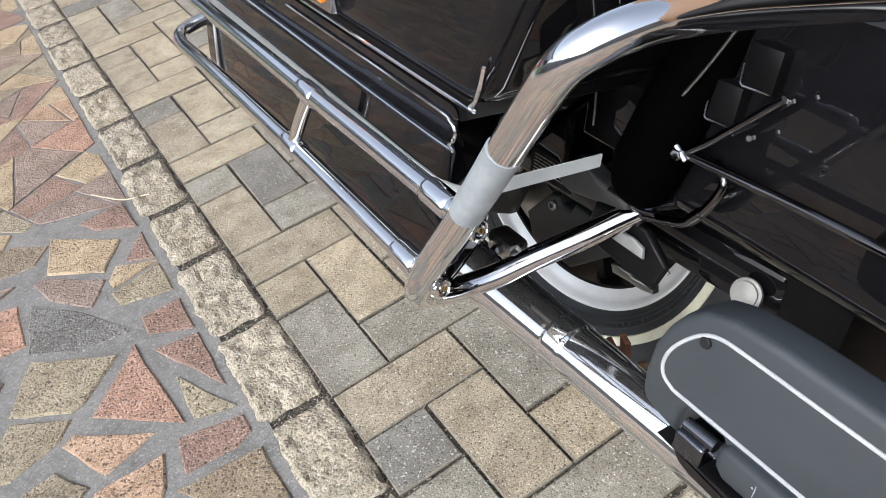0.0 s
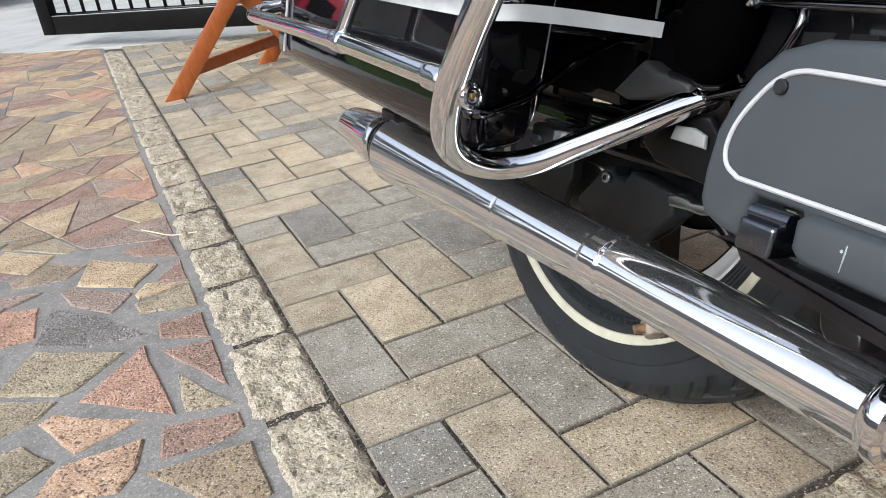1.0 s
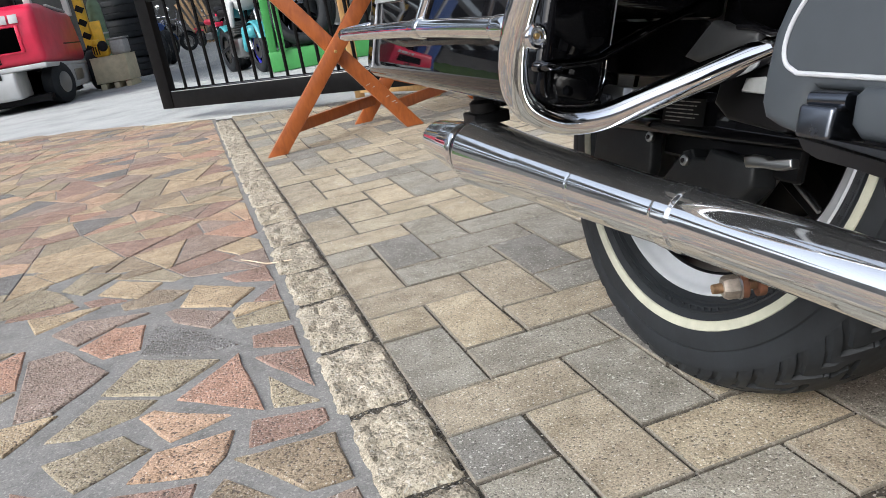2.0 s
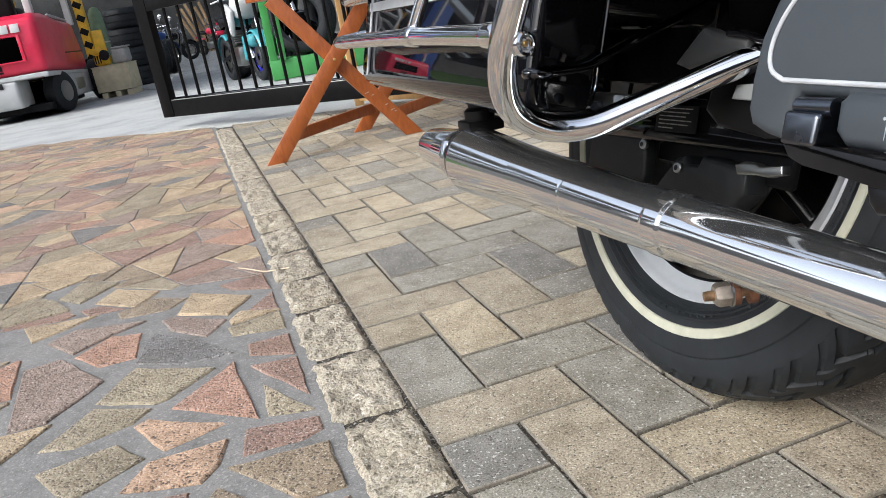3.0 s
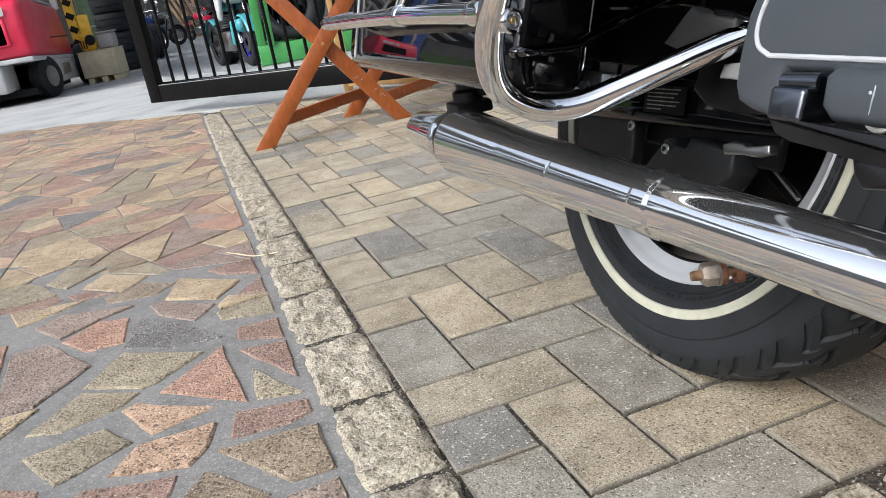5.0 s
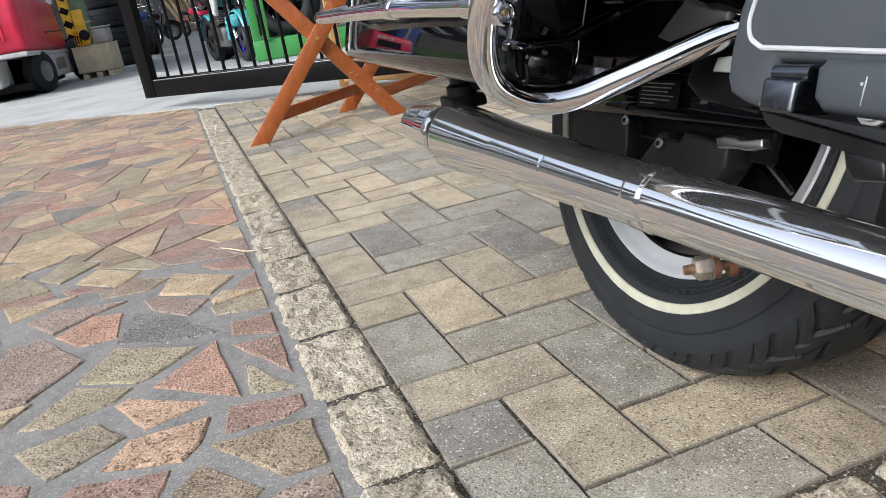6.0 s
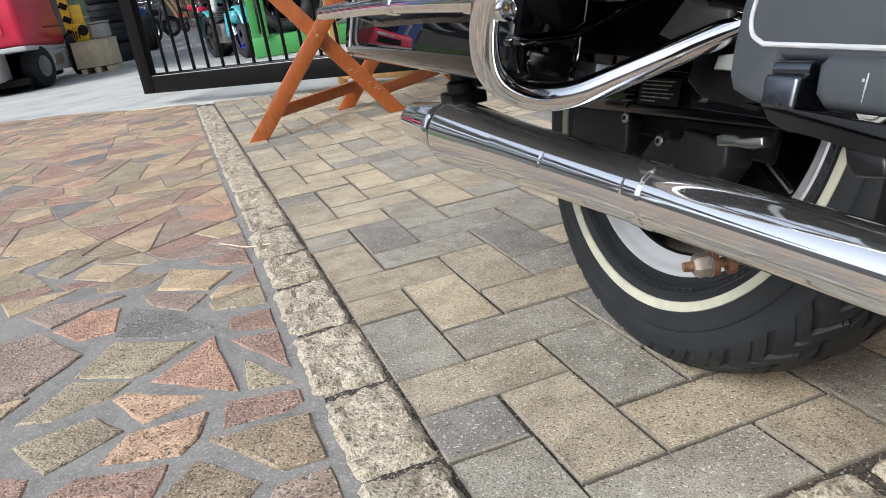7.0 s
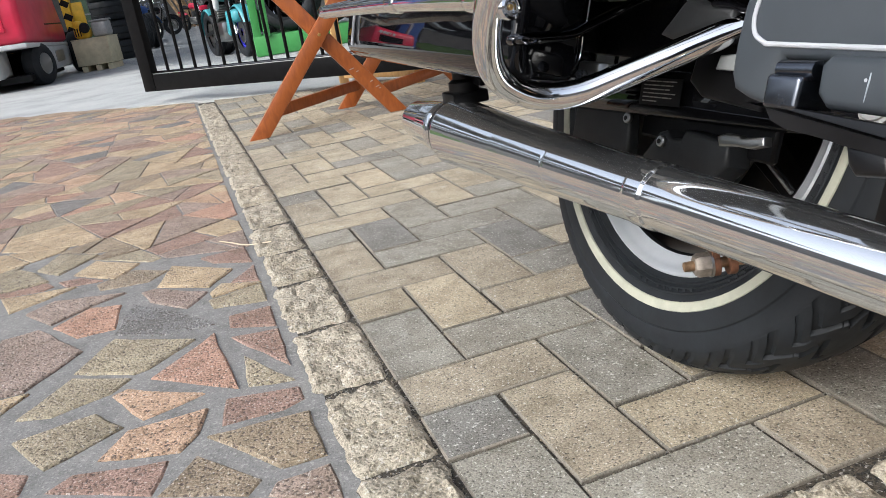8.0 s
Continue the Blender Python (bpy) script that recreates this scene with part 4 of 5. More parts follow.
part("cap", lathe([(0, 0.001), (0, 0.0145), (0.003, 0.0145), (0.004, 0.012), (0.006, 0.0115), (0.007, 0.005), (0.0075, 0.001)], along((0.200, -0.336, 0.339), (0.1, -0.345, 0.40)), 28), CAP_PALE, bike, "pale steel cap")
part("engine_case", lean_box(-0.15, 0.15, -1.25, -0.52, 0.16, 0.37, 0.04, 4), BLACK_SATIN, bike, "black engine and gearbox case")
part("seat", sheared(lean_box(-0.16, 0.16, -0.75, 0.30, 0.62, 0.75, 0.05, 4), 0.1, 0.0), BLACK_SOFT, bike, "black padded seat")

# far-side bag and rear body, unseen, added to block light from beyond
part("saddlebag", lean_box(0.15, 0.35, -0.205, 0.40, 0.300, 0.66, 0.045, 4), BLACK_GLOSS, bike, "glossy black hard saddlebag")
part("rear_light_block", lean_box(-0.145, 0.145, -0.32, 0.42, 0.70, 0.74, 0.02, 2), BLACK_GLOSS, bike)
part("battery_cover", lean_box(-0.10, 0.12, -0.42, -0.33, 0.20, 0.62, 0.02, 2), BLACK_SOFT, bike)

# ---- folding table of oiled teak ----
table = thing("folding_table", (0.25, 2.2, 0), "folding table with crossed oiled teak legs on the pavers", "table")


def TT(x, y, z):
    """A point of the table, from its left foot."""
    return Vector((-0.031 + 1.055 * x, 2.188 + 1.06 * y, 1.05 * z))


def leg(p, q, w, parent):
    p, q = TT(*p), TT(*q)
    d = (q - p).normalized()
    bm = beam(p - d * 0.05, q, 0.023, w, 0.003, Vector((0, 1, 0)).cross(d))
    geom = bm.verts[:] + bm.edges[:] + bm.faces[:]
    bmesh.ops.bisect_plane(bm, geom=geom, plane_co=(0, 0, 0.0005), plane_no=(0, 0, -1), clear_outer=True)
    bmesh.ops.holes_fill(bm, edges=[e for e in bm.edges if e.is_boundary])
    return part("leg", bm, TEAK, parent)


for dx, dy in ((0, 0), (0.405, 0.36)):
    leg((dx, dy, 0.0), (0.488 + dx, dy, 0.567), 0.058, table)
    leg((0.535 + dx, 0.025 + dy, 0.0), (0.105 + dx, 0.025 + dy, 0.563), 0.058, table)
part("stretcher", beam(TT(0.083, 0.015, 0.085), TT(0.488, 0.375, 0.085), 0.021, 0.044, 0.003), TEAK, table)
part("stretcher", beam(TT(0.468, 0.04, 0.085), TT(0.873, 0.40, 0.085), 0.021, 0.044, 0.003), TEAK, table)
pivot = TT(0.281, -0.0125, 0.324)
part("pivot_pin", bolt_head(pivot, pivot + Vector((0, -0.2, 0)), 0.0064, 0.004, False), BRASS, table, "brass pivot pin")
part("tabletop", box((0.65, 0.65, 0.023), pose(0.47, 2.40, 0.607, 0, 0, 41), 0.004), TEAK, table)
for x, z, w in ((0.372, 0.183, 0.018), (0.395, 0.172, 0.010), (0.458, 0.105, 0.016), (0.470, 0.098, 0.009), (0.440, 0.128, 0.012)):
    a = TT(x, 0.0125, z)
    part("scratch", beam(a, a + Vector((w, 0, 0.25 * w)), 0.0012, 0.0022, 0, (0, 0, 1)), PALE_LINE, table, "pale chafe mark")

# pine frame behind the table
stand = thing("pine_stand", (0.6, 3.5, 0), "light varnished pine stand behind the folding table", "stand")
for x, y in ((0.60, 3.52), (0.862, 2.945)):
    part("post", beam((x, y, 0.0), (x, y, 0.80), 0.03, 0.05, 0.003, (1, 0, 0)), PINE, stand)
part("rail", beam((0.607, 3.495, 0.056), (0.855, 2.97, 0.056), 0.024, 0.05, 0.003), PINE, stand)
part("shelf", beam((0.63, 3.52, 0.79), (0.90, 2.94, 0.79), 0.3, 0.02, 0.003), PINE, stand)

# ---- steel gate ----
G0, GD = Vector((-0.451, 4.325, 0.0)), Vector((0.647, -0.762, 0)).normalized()
GN = Vector((GD.y, -GD.x, 0))
gate = thing("metal_gate", G0, "black painted steel gate with upright bars", "gate")
GZ0, GZ1 = 0.08, 0.70


def gbeam(s0, z0, s1, z1, w, h, up):
    return beam(G0 + GD * s0 + Vector((0, 0, z0)), G0 + GD * s1 + Vector((0, 0, z1)), w, h, 0.004, up)


part("frame_post", gbeam(0.05, GZ0, 0.05, 1.5, 0.05, 0.10, GD), GATE_PAINT, gate)
part("frame_post", gbeam(2.45, GZ0, 2.45, 1.5, 0.05, 0.10, GD), GATE_PAINT, gate)
part("bottom_rail", gbeam(0.102, GZ0 + 0.05, 2.398, GZ0 + 0.05, 0.046, 0.10, (0, 0, 1)), GATE_PAINT, gate)
part("ledge", gbeam(0.102, GZ0 + 0.106, 2.398, GZ0 + 0.106, 0.016, 0.016, Vector((0, 0, 0.72)) + GN * 0.69), GATE_GLOSS, gate)
# steel line added as the glint of sky along the ledge
part("edge_glint", tube([G0 + GD * s + GN * 0.021 + Vector((0, 0, GZ0 + 0.101)) for s in (0.11, 1.2, 2.39)], 0.0028, 8, 1), STEEL, gate, "thin steel line standing in for the sky's glint on the ledge")
part("middle_rail", gbeam(0.102, GZ1 + 0.04, 2.398, GZ1 + 0.04, 0.046, 0.07, (0, 0, 1)), GATE_PAINT, gate)
part("top_rail", gbeam(0.102, 1.45, 2.398, 1.45, 0.046, 0.10, (0, 0, 1)), GATE_PAINT, gate)
for k in range(19):
    s = 0.225 + k * 0.1185
    c = G0 + GD * s
    part("bar", tube([c + Vector((0, 0, GZ0 + 0.112)), c + Vector((0, 0, 1.41))], 0.0095, 10, 1), GATE_PAINT, gate)

# ---- forklift truck ----
fork = thing("forklift", (-2.05, 9.2, 0), "red and white forklift truck with a yellow and black mast", "forklift")


def fbox(x0, x1, y0, y1, z0, z1, bevel=0.05, seg=4):
    return box((x1 - x0, y1 - y0, z1 - z0), pose((x0 + x1) / 2, (y0 + y1) / 2, (z0 + z1) / 2), bevel, seg)


def side_cut(outline, x0, x1, bevel=0.0):
    """A body cut to an outline of (y, z), between two upright planes."""
    bm = bmesh.new()
    a = [bm.verts.new((x0, y, z)) for y, z in outline]
    b = [bm.verts.new((x1, y, z)) for y, z in outline]
    bm.faces.new(a)
    bm.faces.new(b[::-1])
    n = len(outline)
    for i in range(n):
        bm.faces.new((a[i], b[i], b[(i + 1) % n], a[(i + 1) % n]))
    bmesh.ops.recalc_face_normals(bm, faces=bm.faces)
    if bevel:
        bmesh.ops.bevel(bm, geom=[e for e in bm.edges if e.calc_face_angle(0) > 0.5], offset=bevel, segments=3, profile=0.5, affect="EDGES", clamp_overlap=True)
    return bm


skirt = part("counterweight_base", join(side_cut([(8.12, 0.14), (8.08, 0.28), (8.10, 0.420), (8.62, 0.420), (8.62, 0.14)], -2.65, -1.84, 0.03), side_cut([(8.10, 0.418), (8.10, 0.466), (10.20, 0.402), (10.20, 0.36)], -2.65, -1.515, 0.012), side_cut([(9.03, 0.13), (8.98, 0.28), (8.90, 0.405), (10.20, 0.365), (10.22, 0.13)], -1.78, -1.515, 0.02)), WHITE_PAINT, fork, "worn white lower body")
# solid block whose black paints in the shade behind the wheel
part("wheel_well_shade", fbox(-2.60, -1.78, 8.63, 10.15, 0.10, 0.36, 0.01, 1), VOID_BLACK, fork, "solid block painted black for the shade in the wheel well")
body = part("counterweight", side_cut([(8.10, 0.468), (8.07, 0.70), (8.11, 0.98), (8.22, 1.05), (8.60, 1.06), (9.30, 1.00), (9.95, 0.98), (10.15, 0.60), (10.18, 0.405)], -2.65, -1.50, 0.07), RED_PAINT, fork, "red counterweight and hood")
# the opening is a solid block, its inner shade put into the black
part("vent", fbox(-2.35, -1.70, 8.055, 8.14, 0.605, 0.835, 0.02, 2), VOID_BLACK, body, "solid block painted black for a deep shaded opening")
part("vent_frame", join(fbox(-1.70, -1.665, 8.057, 8.12, 0.585, 0.855, 0.01, 2), fbox(-2.35, -1.665, 8.057, 8.12, 0.835, 0.855, 0.008, 1), fbox(-2.35, -1.665, 8.057, 8.12, 0.585, 0.605, 0.008, 1)), RED_PAINT, body, "red lip round the opening")
for x, w in ((-2.08, 0.07), (-1.98, 0.03), (-1.885, 0.085), (-1.79, 0.075), (-1.69, 0.085)):
    part("lettering_bar", box((w, 0.006, 0.085), pose(x, 8.078, 0.915, -9, 0, 0), 0.002), WHITE_PAINT, body, "white lettering bar")
for x in (-2.06, -2.0, -1.94):
    part("lettering_bar", box((0.045, 0.006, 0.05), pose(x, 8.079, 0.555), 0.002), BLACK_SOFT, body, "black lettering bar")
part("lettering_bar", box((0.17, 0.006, 0.018), pose(-2.0, 8.082, 0.512), 0.002), BLACK_SOFT, body, "black lettering bar")
part("side_seam", fbox(-1.505, -1.497, 9.10, 10.12, 0.62, 0.635, 0.002, 1), BLACK_SOFT, body)
part("hood_edge", beam((-1.50, 8.75, 1.035), (-1.50, 9.65, 0.985), 0.03, 0.02, 0.004), WHITE_PAINT, body, "pale hood edge")
part("side_plate", fbox(-1.518, -1.508, 9.30, 9.75, 0.20, 0.33, 0.004, 1), STEEL, skirt, "dull plate with illegible marks")
part("tail_reflector", box((0.07, 0.012, 0.055), pose(-2.0, 8.085, 0.385), 0.004), DARK_GREY, skirt)
part("chassis", fbox(-2.5, -1.62, 8.35, 10.1, 0.07, 0.15, 0.01, 1), BLACK_SOFT, fork)
for x, y, r, yaw in ((-1.585, 8.70, 0.222, -20), (-1.46, 10.42, 0.255, 0), (-2.56, 8.70, 0.222, -20), (-2.62, 10.42, 0.255, 0)):
    w = part("wheel", lathe([(-0.085, r * 0.45), (-0.085, r * 0.8), (-0.06, r * 0.97), (-0.02, r), (0.02, r), (0.06, r * 0.97), (0.085, r * 0.8), (0.085, r * 0.52), (0.06, r * 0.48), (0.05, 0.001)], pose(x, y, r + 0.004, 0, 0, yaw), 40), RUBBER, fork, "solid black tyre")
    part("hub", lathe([(0.056, 0.001), (0.062, r * 0.2), (0.075, r * 0.44), (0.082, r * 0.5), (0.06, r * 0.52)], pose(x, y, r + 0.004, 0, 0, yaw), 28), STEEL, w)
fork.rotation_euler.z = radians(-4)
MAST_Y = 10.72
for x in (-2.30, -1.50):
    mast = part("mast", fbox(x - 0.055, x + 0.055, MAST_Y - 0.08, MAST_Y + 0.08, 0.06, 2.2, 0.01, 1), YELLOW_PAINT, fork, "yellow mast rail")
    for k in range(9):
        part("stripe", box((0.10, 0.006, 0.075), pose(x + 0.005 * (k % 2), MAST_Y - 0.082, 0.52 + k * 0.17, 0, 32, 0), 0), BLACK_SOFT, mast)
part("mast_plate", fbox(-1.44, -1.30, MAST_Y - 0.05, MAST_Y, 0.42, 0.86, 0.012, 2), YELLOW_PAINT, fork, "yellow side plate")
part("carriage", join(fbox(-2.35, -1.42, MAST_Y + 0.10, MAST_Y + 0.15, 0.1, 0.17, 0.006, 1), fbox(-2.35, -1.42, MAST_Y + 0.10, MAST_Y + 0.15, 0.45, 0.52, 0.006, 1)), BLACK_SOFT, fork)
part("seat", join(fbox(-2.25, -1.8, 8.85, 9.35, 1.03, 1.17, 0.05), fbox(-2.25, -1.8, 8.72, 8.88, 1.05, 1.6, 0.05)), BLACK_SOFT, fork)
for x, y in ((-2.55, 8.50), (-1.60, 8.50), (-2.55, 10.2), (-1.56, 10.2)):
    part("roof_post", fbox(x - 0.035, x + 0.035, y - 0.05, y + 0.05, 0.95, 2.1, 0.012, 2), WHITE_PAINT, fork)
part("roof_guard", fbox(-2.62, -1.5, 8.45, 10.3, 2.1, 2.15, 0.015, 1), BLACK_SOFT, fork)

# crate with a yellow engine on it
crate = thing("crate", (-1.14, 10.1, 0), "pale plywood crate on short wooden blocks", "crate")
CM = lambda x, y, z: pose(-1.12, 10.10, 0, 0, 0, -14) @ pose(x, y, z)
part("body", box((0.44, 0.42, 0.31), CM(0, 0, 0.235), 0.006), CRATE_WOOD, crate)
part("lid", box((0.45, 0.43, 0.012), CM(0, 0, 0.397), 0.003), CRATE_WOOD, crate)
for x in (-0.15, 0.02, 0.17):
    part("block", box((0.07, 0.40, 0.072), CM(x, 0, 0.036), 0.004), CRATE_WOOD, crate)
part("corner_strip", box((0.035, 0.008, 0.30), CM(0.20, -0.214, 0.235), 0.002), CRATE_WOOD, crate)
eng = thing("small_engine", (-1.2, 10.05, 0.403), "small yellow engine standing on the crate", "engine")
part("housing", join(box((0.19, 0.18, 0.15), CM(-0.10, -0.05, 0.478), 0.05, 3), box((0.10, 0.12, 0.09), CM(-0.14, -0.05, 0.575), 0.03, 3)), YELLOW_PAINT, eng, "yellow cast housing")
part("cover", lathe([(0, 0.001), (0, 0.06), (0.02, 0.065), (0.035, 0.05), (0.035, 0.001)], CM(-0.03, -0.15, 0.53) @ pose(0, 0, 0, 0, 0, -90), 24), DARK_GREY, eng, "dark fan cover")
for k in range(3):
    part("fin", box((0.012, 0.14, 0.10), CM(-0.16 + 0.03 * k, -0.08, 0.485), 0.003), BLACK_SOFT, eng)
bin_ = thing("grey_bin", (-1.0, 10.1, 0.403), "grey plastic bin standing on the crate", "bin")
BIN_GREY = plain("grey_bin_plastic", (0.33, 0.33, 0.32), 0.6)
part("tub", box((0.19, 0.24, 0.19), CM(0.11, 0.04, 0.498), 0.035, 3), BIN_GREY, bin_)
part("rim", box((0.205, 0.255, 0.02), CM(0.11, 0.04, 0.600), 0.008, 2), BIN_GREY, bin_)
roll = thing("plastic_drum", (-1.26, 11.0, 0), "tall translucent green plastic drum", "drum")
part("shell", lathe([(0, 0.001), (0.0, 0.085), (0.05, 0.095), (0.95, 0.095), (1.08, 0.085), (1.15, 0.05), (1.17, 0.001)], pose(-1.255, 11.0, 0.006, 0, -90, 0), 28), FROSTED, roll)
part("strap", lathe([(-0.01, 0.096), (-0.01, 0.104), (0.01, 0.104), (0.01, 0.096)], pose(-1.255, 11.0, 0.70, 0, -90, 0), 28, closed=True), WHITE_PAINT, roll, "pale strap")


def tyre_mesh(R, w, m, seg=44):
    """A tyre with a shouldered tread and grooves round it."""
    k = w / 2
    half = [(-k * 0.7, R * 0.62), (-k * 0.96, R * 0.70), (-k, R * 0.78), (-k * 0.97, R * 0.87), (-k * 0.86, R * 0.94), (-k * 0.66, R * 0.975), (-k * 0.42, R * 0.988), (-k * 0.38, R * 0.955), (-k * 0.30, R * 0.955), (-k * 0.26, R * 0.993)]
    return lathe(half + [(0, R)] + [(-a, r) for a, r in half[::-1]], m, seg)


def loose_tyre(base, R, w, m, label, group):
    t = thing("tyre", base, label, "tyre", group)
    part("carcass", tyre_mesh(R, w, m), RUBBER, t)
    return t


for k in range(4):
    x, y, z = -0.99 + 0.02 * (k % 2), 12.3, 0.152 + 0.29 * k
    loose_tyre((x, y, z), 0.295, 0.288, pose(x, y, z, 0, 90, 0), "wide black tyre lying in a stack", "stacked tyres")
for x, y in ((-0.62, 15.0), (-0.50, 15.3)):
    loose_tyre((x, y, 0.32), 0.325, 0.15, pose(x, y, 0.334, 0, 0, 14), "upright black tyre beside a stack", "upright tyres")

# tyres on a green steel rack behind the gate
rack = thing("green_rack", (0.95, 7.1, 0), "bright green steel rack carrying tyres behind the gate", "rack")
part("upright", beam((0.545, 6.98, 0.02), (0.575, 6.98, 1.5), 0.05, 0.075, 0.005, (1, 0, 0)), GREEN_PAINT, rack)
part("upright", beam((0.635, 6.93, 0.19), (0.665, 6.93, 1.5), 0.05, 0.06, 0.005, (1, 0, 0)), GREEN_PAINT, rack)
part("upright", beam((1.92, 6.85, 0.02), (1.95, 6.85, 1.5), 0.05, 0.075, 0.005, (1, 0, 0)), GREEN_PAINT, rack)
part("base_tray", box((1.45, 0.55, 0.19), pose(1.25, 7.16, 0.105, 0, 0, -5), 0.012), GREEN_PAINT, rack, "green tray")
part("top_bar", beam((0.575, 6.98, 1.5), (1.95, 6.85, 1.5), 0.05, 0.06, 0.004), GREEN_PAINT, rack)
loose_tyre((0.93, 7.1, 0.2), 0.34, 0.24, pose(0.93, 7.12, 0.545, 0, 0, 55), "broad black tyre standing on the green rack", "tyres on the rack")
loose_tyre((1.28, 7.1, 0.2), 0.34, 0.20, pose(1.30, 7.16, 0.545, 0, 0, 70), "broad black tyre standing on the green rack", "tyres on the rack")
loose_tyre((1.62, 7.1, 0.2), 0.33, 0.20, pose(1.62, 7.14, 0.535, 0, 0, 72), "broad black tyre standing on the green rack", "tyres on the rack")


def parked_bike(base, turn, paint, rim, label, fairing=None, scale=1.0):
    """A parked motorcycle seen from some way off."""
    b = thing("motorcycle", base, label, "motorcycle", "motorcycles in the workshop")
    M = pose(*base, 0, 0, turn) @ Matrix.Scale(scale, 4)
    for y, r in ((-0.68, 0.30), (0.68, 0.30)):
        rim = rim if y < 0 else STEEL
        w = part("wheel", lathe([(-0.015, 0.19), (0.015, 0.19), (0.015, 0.22), (-0.015, 0.22)], M @ pose(0, y, r), 32, closed=True), rim, b)
        part("tyre", tyre_mesh(r, 0.12, M @ pose(0, y, r)), RUBBER, w)
        part("disc", lathe([(-0.03, 0.05), (-0.03, 0.13), (-0.025, 0.13), (-0.025, 0.05)], M @ pose(0, y, r), 24, closed=True), STEEL, w)
        for k in range(5):
            a = radians(72 * k + 20)
            part("spoke", tube([M @ Vector((0, y + 0.02 * math.cos(a), r + 0.02 * math.sin(a))), M @ Vector((0, y + 0.2 * math.cos(a), r + 0.2 * math.sin(a)))], 0.012 * scale, 8, 1), rim, w)
    for x in (-0.09, 0.09):
        part("fork_leg", tube([M @ Vector((x, -0.68, 0.29)), M @ Vector((x, -0.42, 0.98))], 0.024 * scale, 12, 1), CHROME_WORN, b)
        part("swing_arm", tube([M @ Vector((x, 0.68, 0.29)), M @ Vector((x, 0.15, 0.36))], 0.025 * scale, 10, 1), BLACK_SATIN, b)
        part("mirror", join(tube([M @ Vector((3 * x, -0.34, 1.02)), M @ Vector((3.4 * x, -0.38, 1.16))], 0.006 * scale, 8, 1), lathe([(0, 0.001), (0, 0.05 * scale), (0.02 * scale, 0.055 * scale), (0.03 * scale, 0.001)], M @ pose(3.5 * x, -0.37, 1.20, 0, 0, 90), 16)), CHROME, b)
    part("engine", join(box((0.3, 0.46, 0.26), M @ pose(0, -0.05, 0.33), 0.06, 2), *[box((0.30, 0.20, 0.014), M @ pose(0, -0.13, 0.48 + 0.028 * k, -14), 0.004, 1) for k in range(6)]), STEEL, b, "finned bare engine")
    part("frame", tube([M @ Vector((0, -0.46, 0.88)), M @ Vector((0, -0.34, 0.45)), M @ Vector((0, -0.10, 0.20)), M @ Vector((0, 0.22, 0.26)), M @ Vector((0, 0.30, 0.70))], 0.02 * scale, 10, 4), BLACK_SATIN, b)
    tank = box((0.26, 0.50, 0.22), M @ pose(0, -0.12, 0.80, 5), 0.10, 5)
    part("tank", tank, paint, b)
    part("seat", join(box((0.26, 0.40, 0.10), M @ pose(0, 0.28, 0.77, 4), 0.045, 4), box((0.22, 0.30, 0.09), M @ pose(0, 0.56, 0.82, 10), 0.04, 4)), BLACK_SOFT, b)
    for y0, q in ((-0.68, 0.1), (0.68, -0.5)):
        fd = lathe([(-0.075, 0.305), (-0.055, 0.325), (0.055, 0.325), (0.075, 0.305)], Matrix(), 32)
        bmesh.ops.bisect_plane(fd, geom=fd.verts[:] + fd.edges[:] + fd.faces[:], plane_co=(0, 0, 0.14), plane_no=(0, q, -1), clear_outer=True)
        bmesh.ops.solidify(fd, geom=fd.faces[:], thickness=0.004)
        bmesh.ops.transform(fd, matrix=M @ pose(0, y0, 0.305), verts=fd.verts)
        part("fender", fd, paint, b)
    part("handlebar", tube([M @ Vector((-0.36, -0.3, 1.0)), M @ Vector((-0.2, -0.38, 1.03)), M @ Vector((0.2, -0.38, 1.03)), M @ Vector((0.36, -0.3, 1.0))], 0.013 * scale, 10, 4), CHROME_WORN, b)
    part("headlight", lathe([(0, 0.001), (0, 0.085 * scale), (0.05 * scale, 0.08 * scale), (0.12 * scale, 0.03 * scale), (0.12 * scale, 0.001)], pose(*(M @ Vector((0, -0.56, 0.88))), 0, 0, turn + 90), 24), CHROME, b)
    part("exhaust", tube([M @ Vector((0.13, -0.2, 0.3)), M @ Vector((0.17, 0.1, 0.22)), M @ Vector((0.18, 0.7, 0.32))], [0.02 * scale, 0.03 * scale, 0.045 * scale], 14, 4), CHROME, b)
    part("tail_light", box((0.12, 0.03, 0.06), M @ pose(0, 0.93, 0.66), 0.012, 2), RED_PAINT, b)
    if fairing:
        part("fairing", join(box((0.34, 0.30, 0.30), M @ pose(0, -0.46, 0.92, 22), 0.12, 5), box((0.06, 0.26, 0.34), M @ pose(-0.19, -0.36, 0.78, 24), 0.028, 3), box((0.06, 0.26, 0.34), M @ pose(0.19, -0.36, 0.78, 24), 0.028, 3)), fairing, b, "pale front fairing")
        part("windscreen", box((0.30, 0.012, 0.24), M @ pose(0, -0.44, 1.16, -28), 0.005, 2), BLACK_GLOSS, b)
        part("lower_cover", join(box((0.25, 0.34, 0.16), M @ pose(0, -0.62, 0.50, 0), 0.07, 4), box((0.08, 0.10, 0.30), M @ pose(-0.13, -0.62, 0.42, 14), 0.03, 3), box((0.08, 0.10, 0.30), M @ pose(0.13, -0.62, 0.42, 14), 0.03, 3)), paint, b)
    return b


parked_bike((-1.0, 18.6, 0.008), 155, RED_PAINT, STEEL, "red motorcycle with bare steel wheels in the workshop")
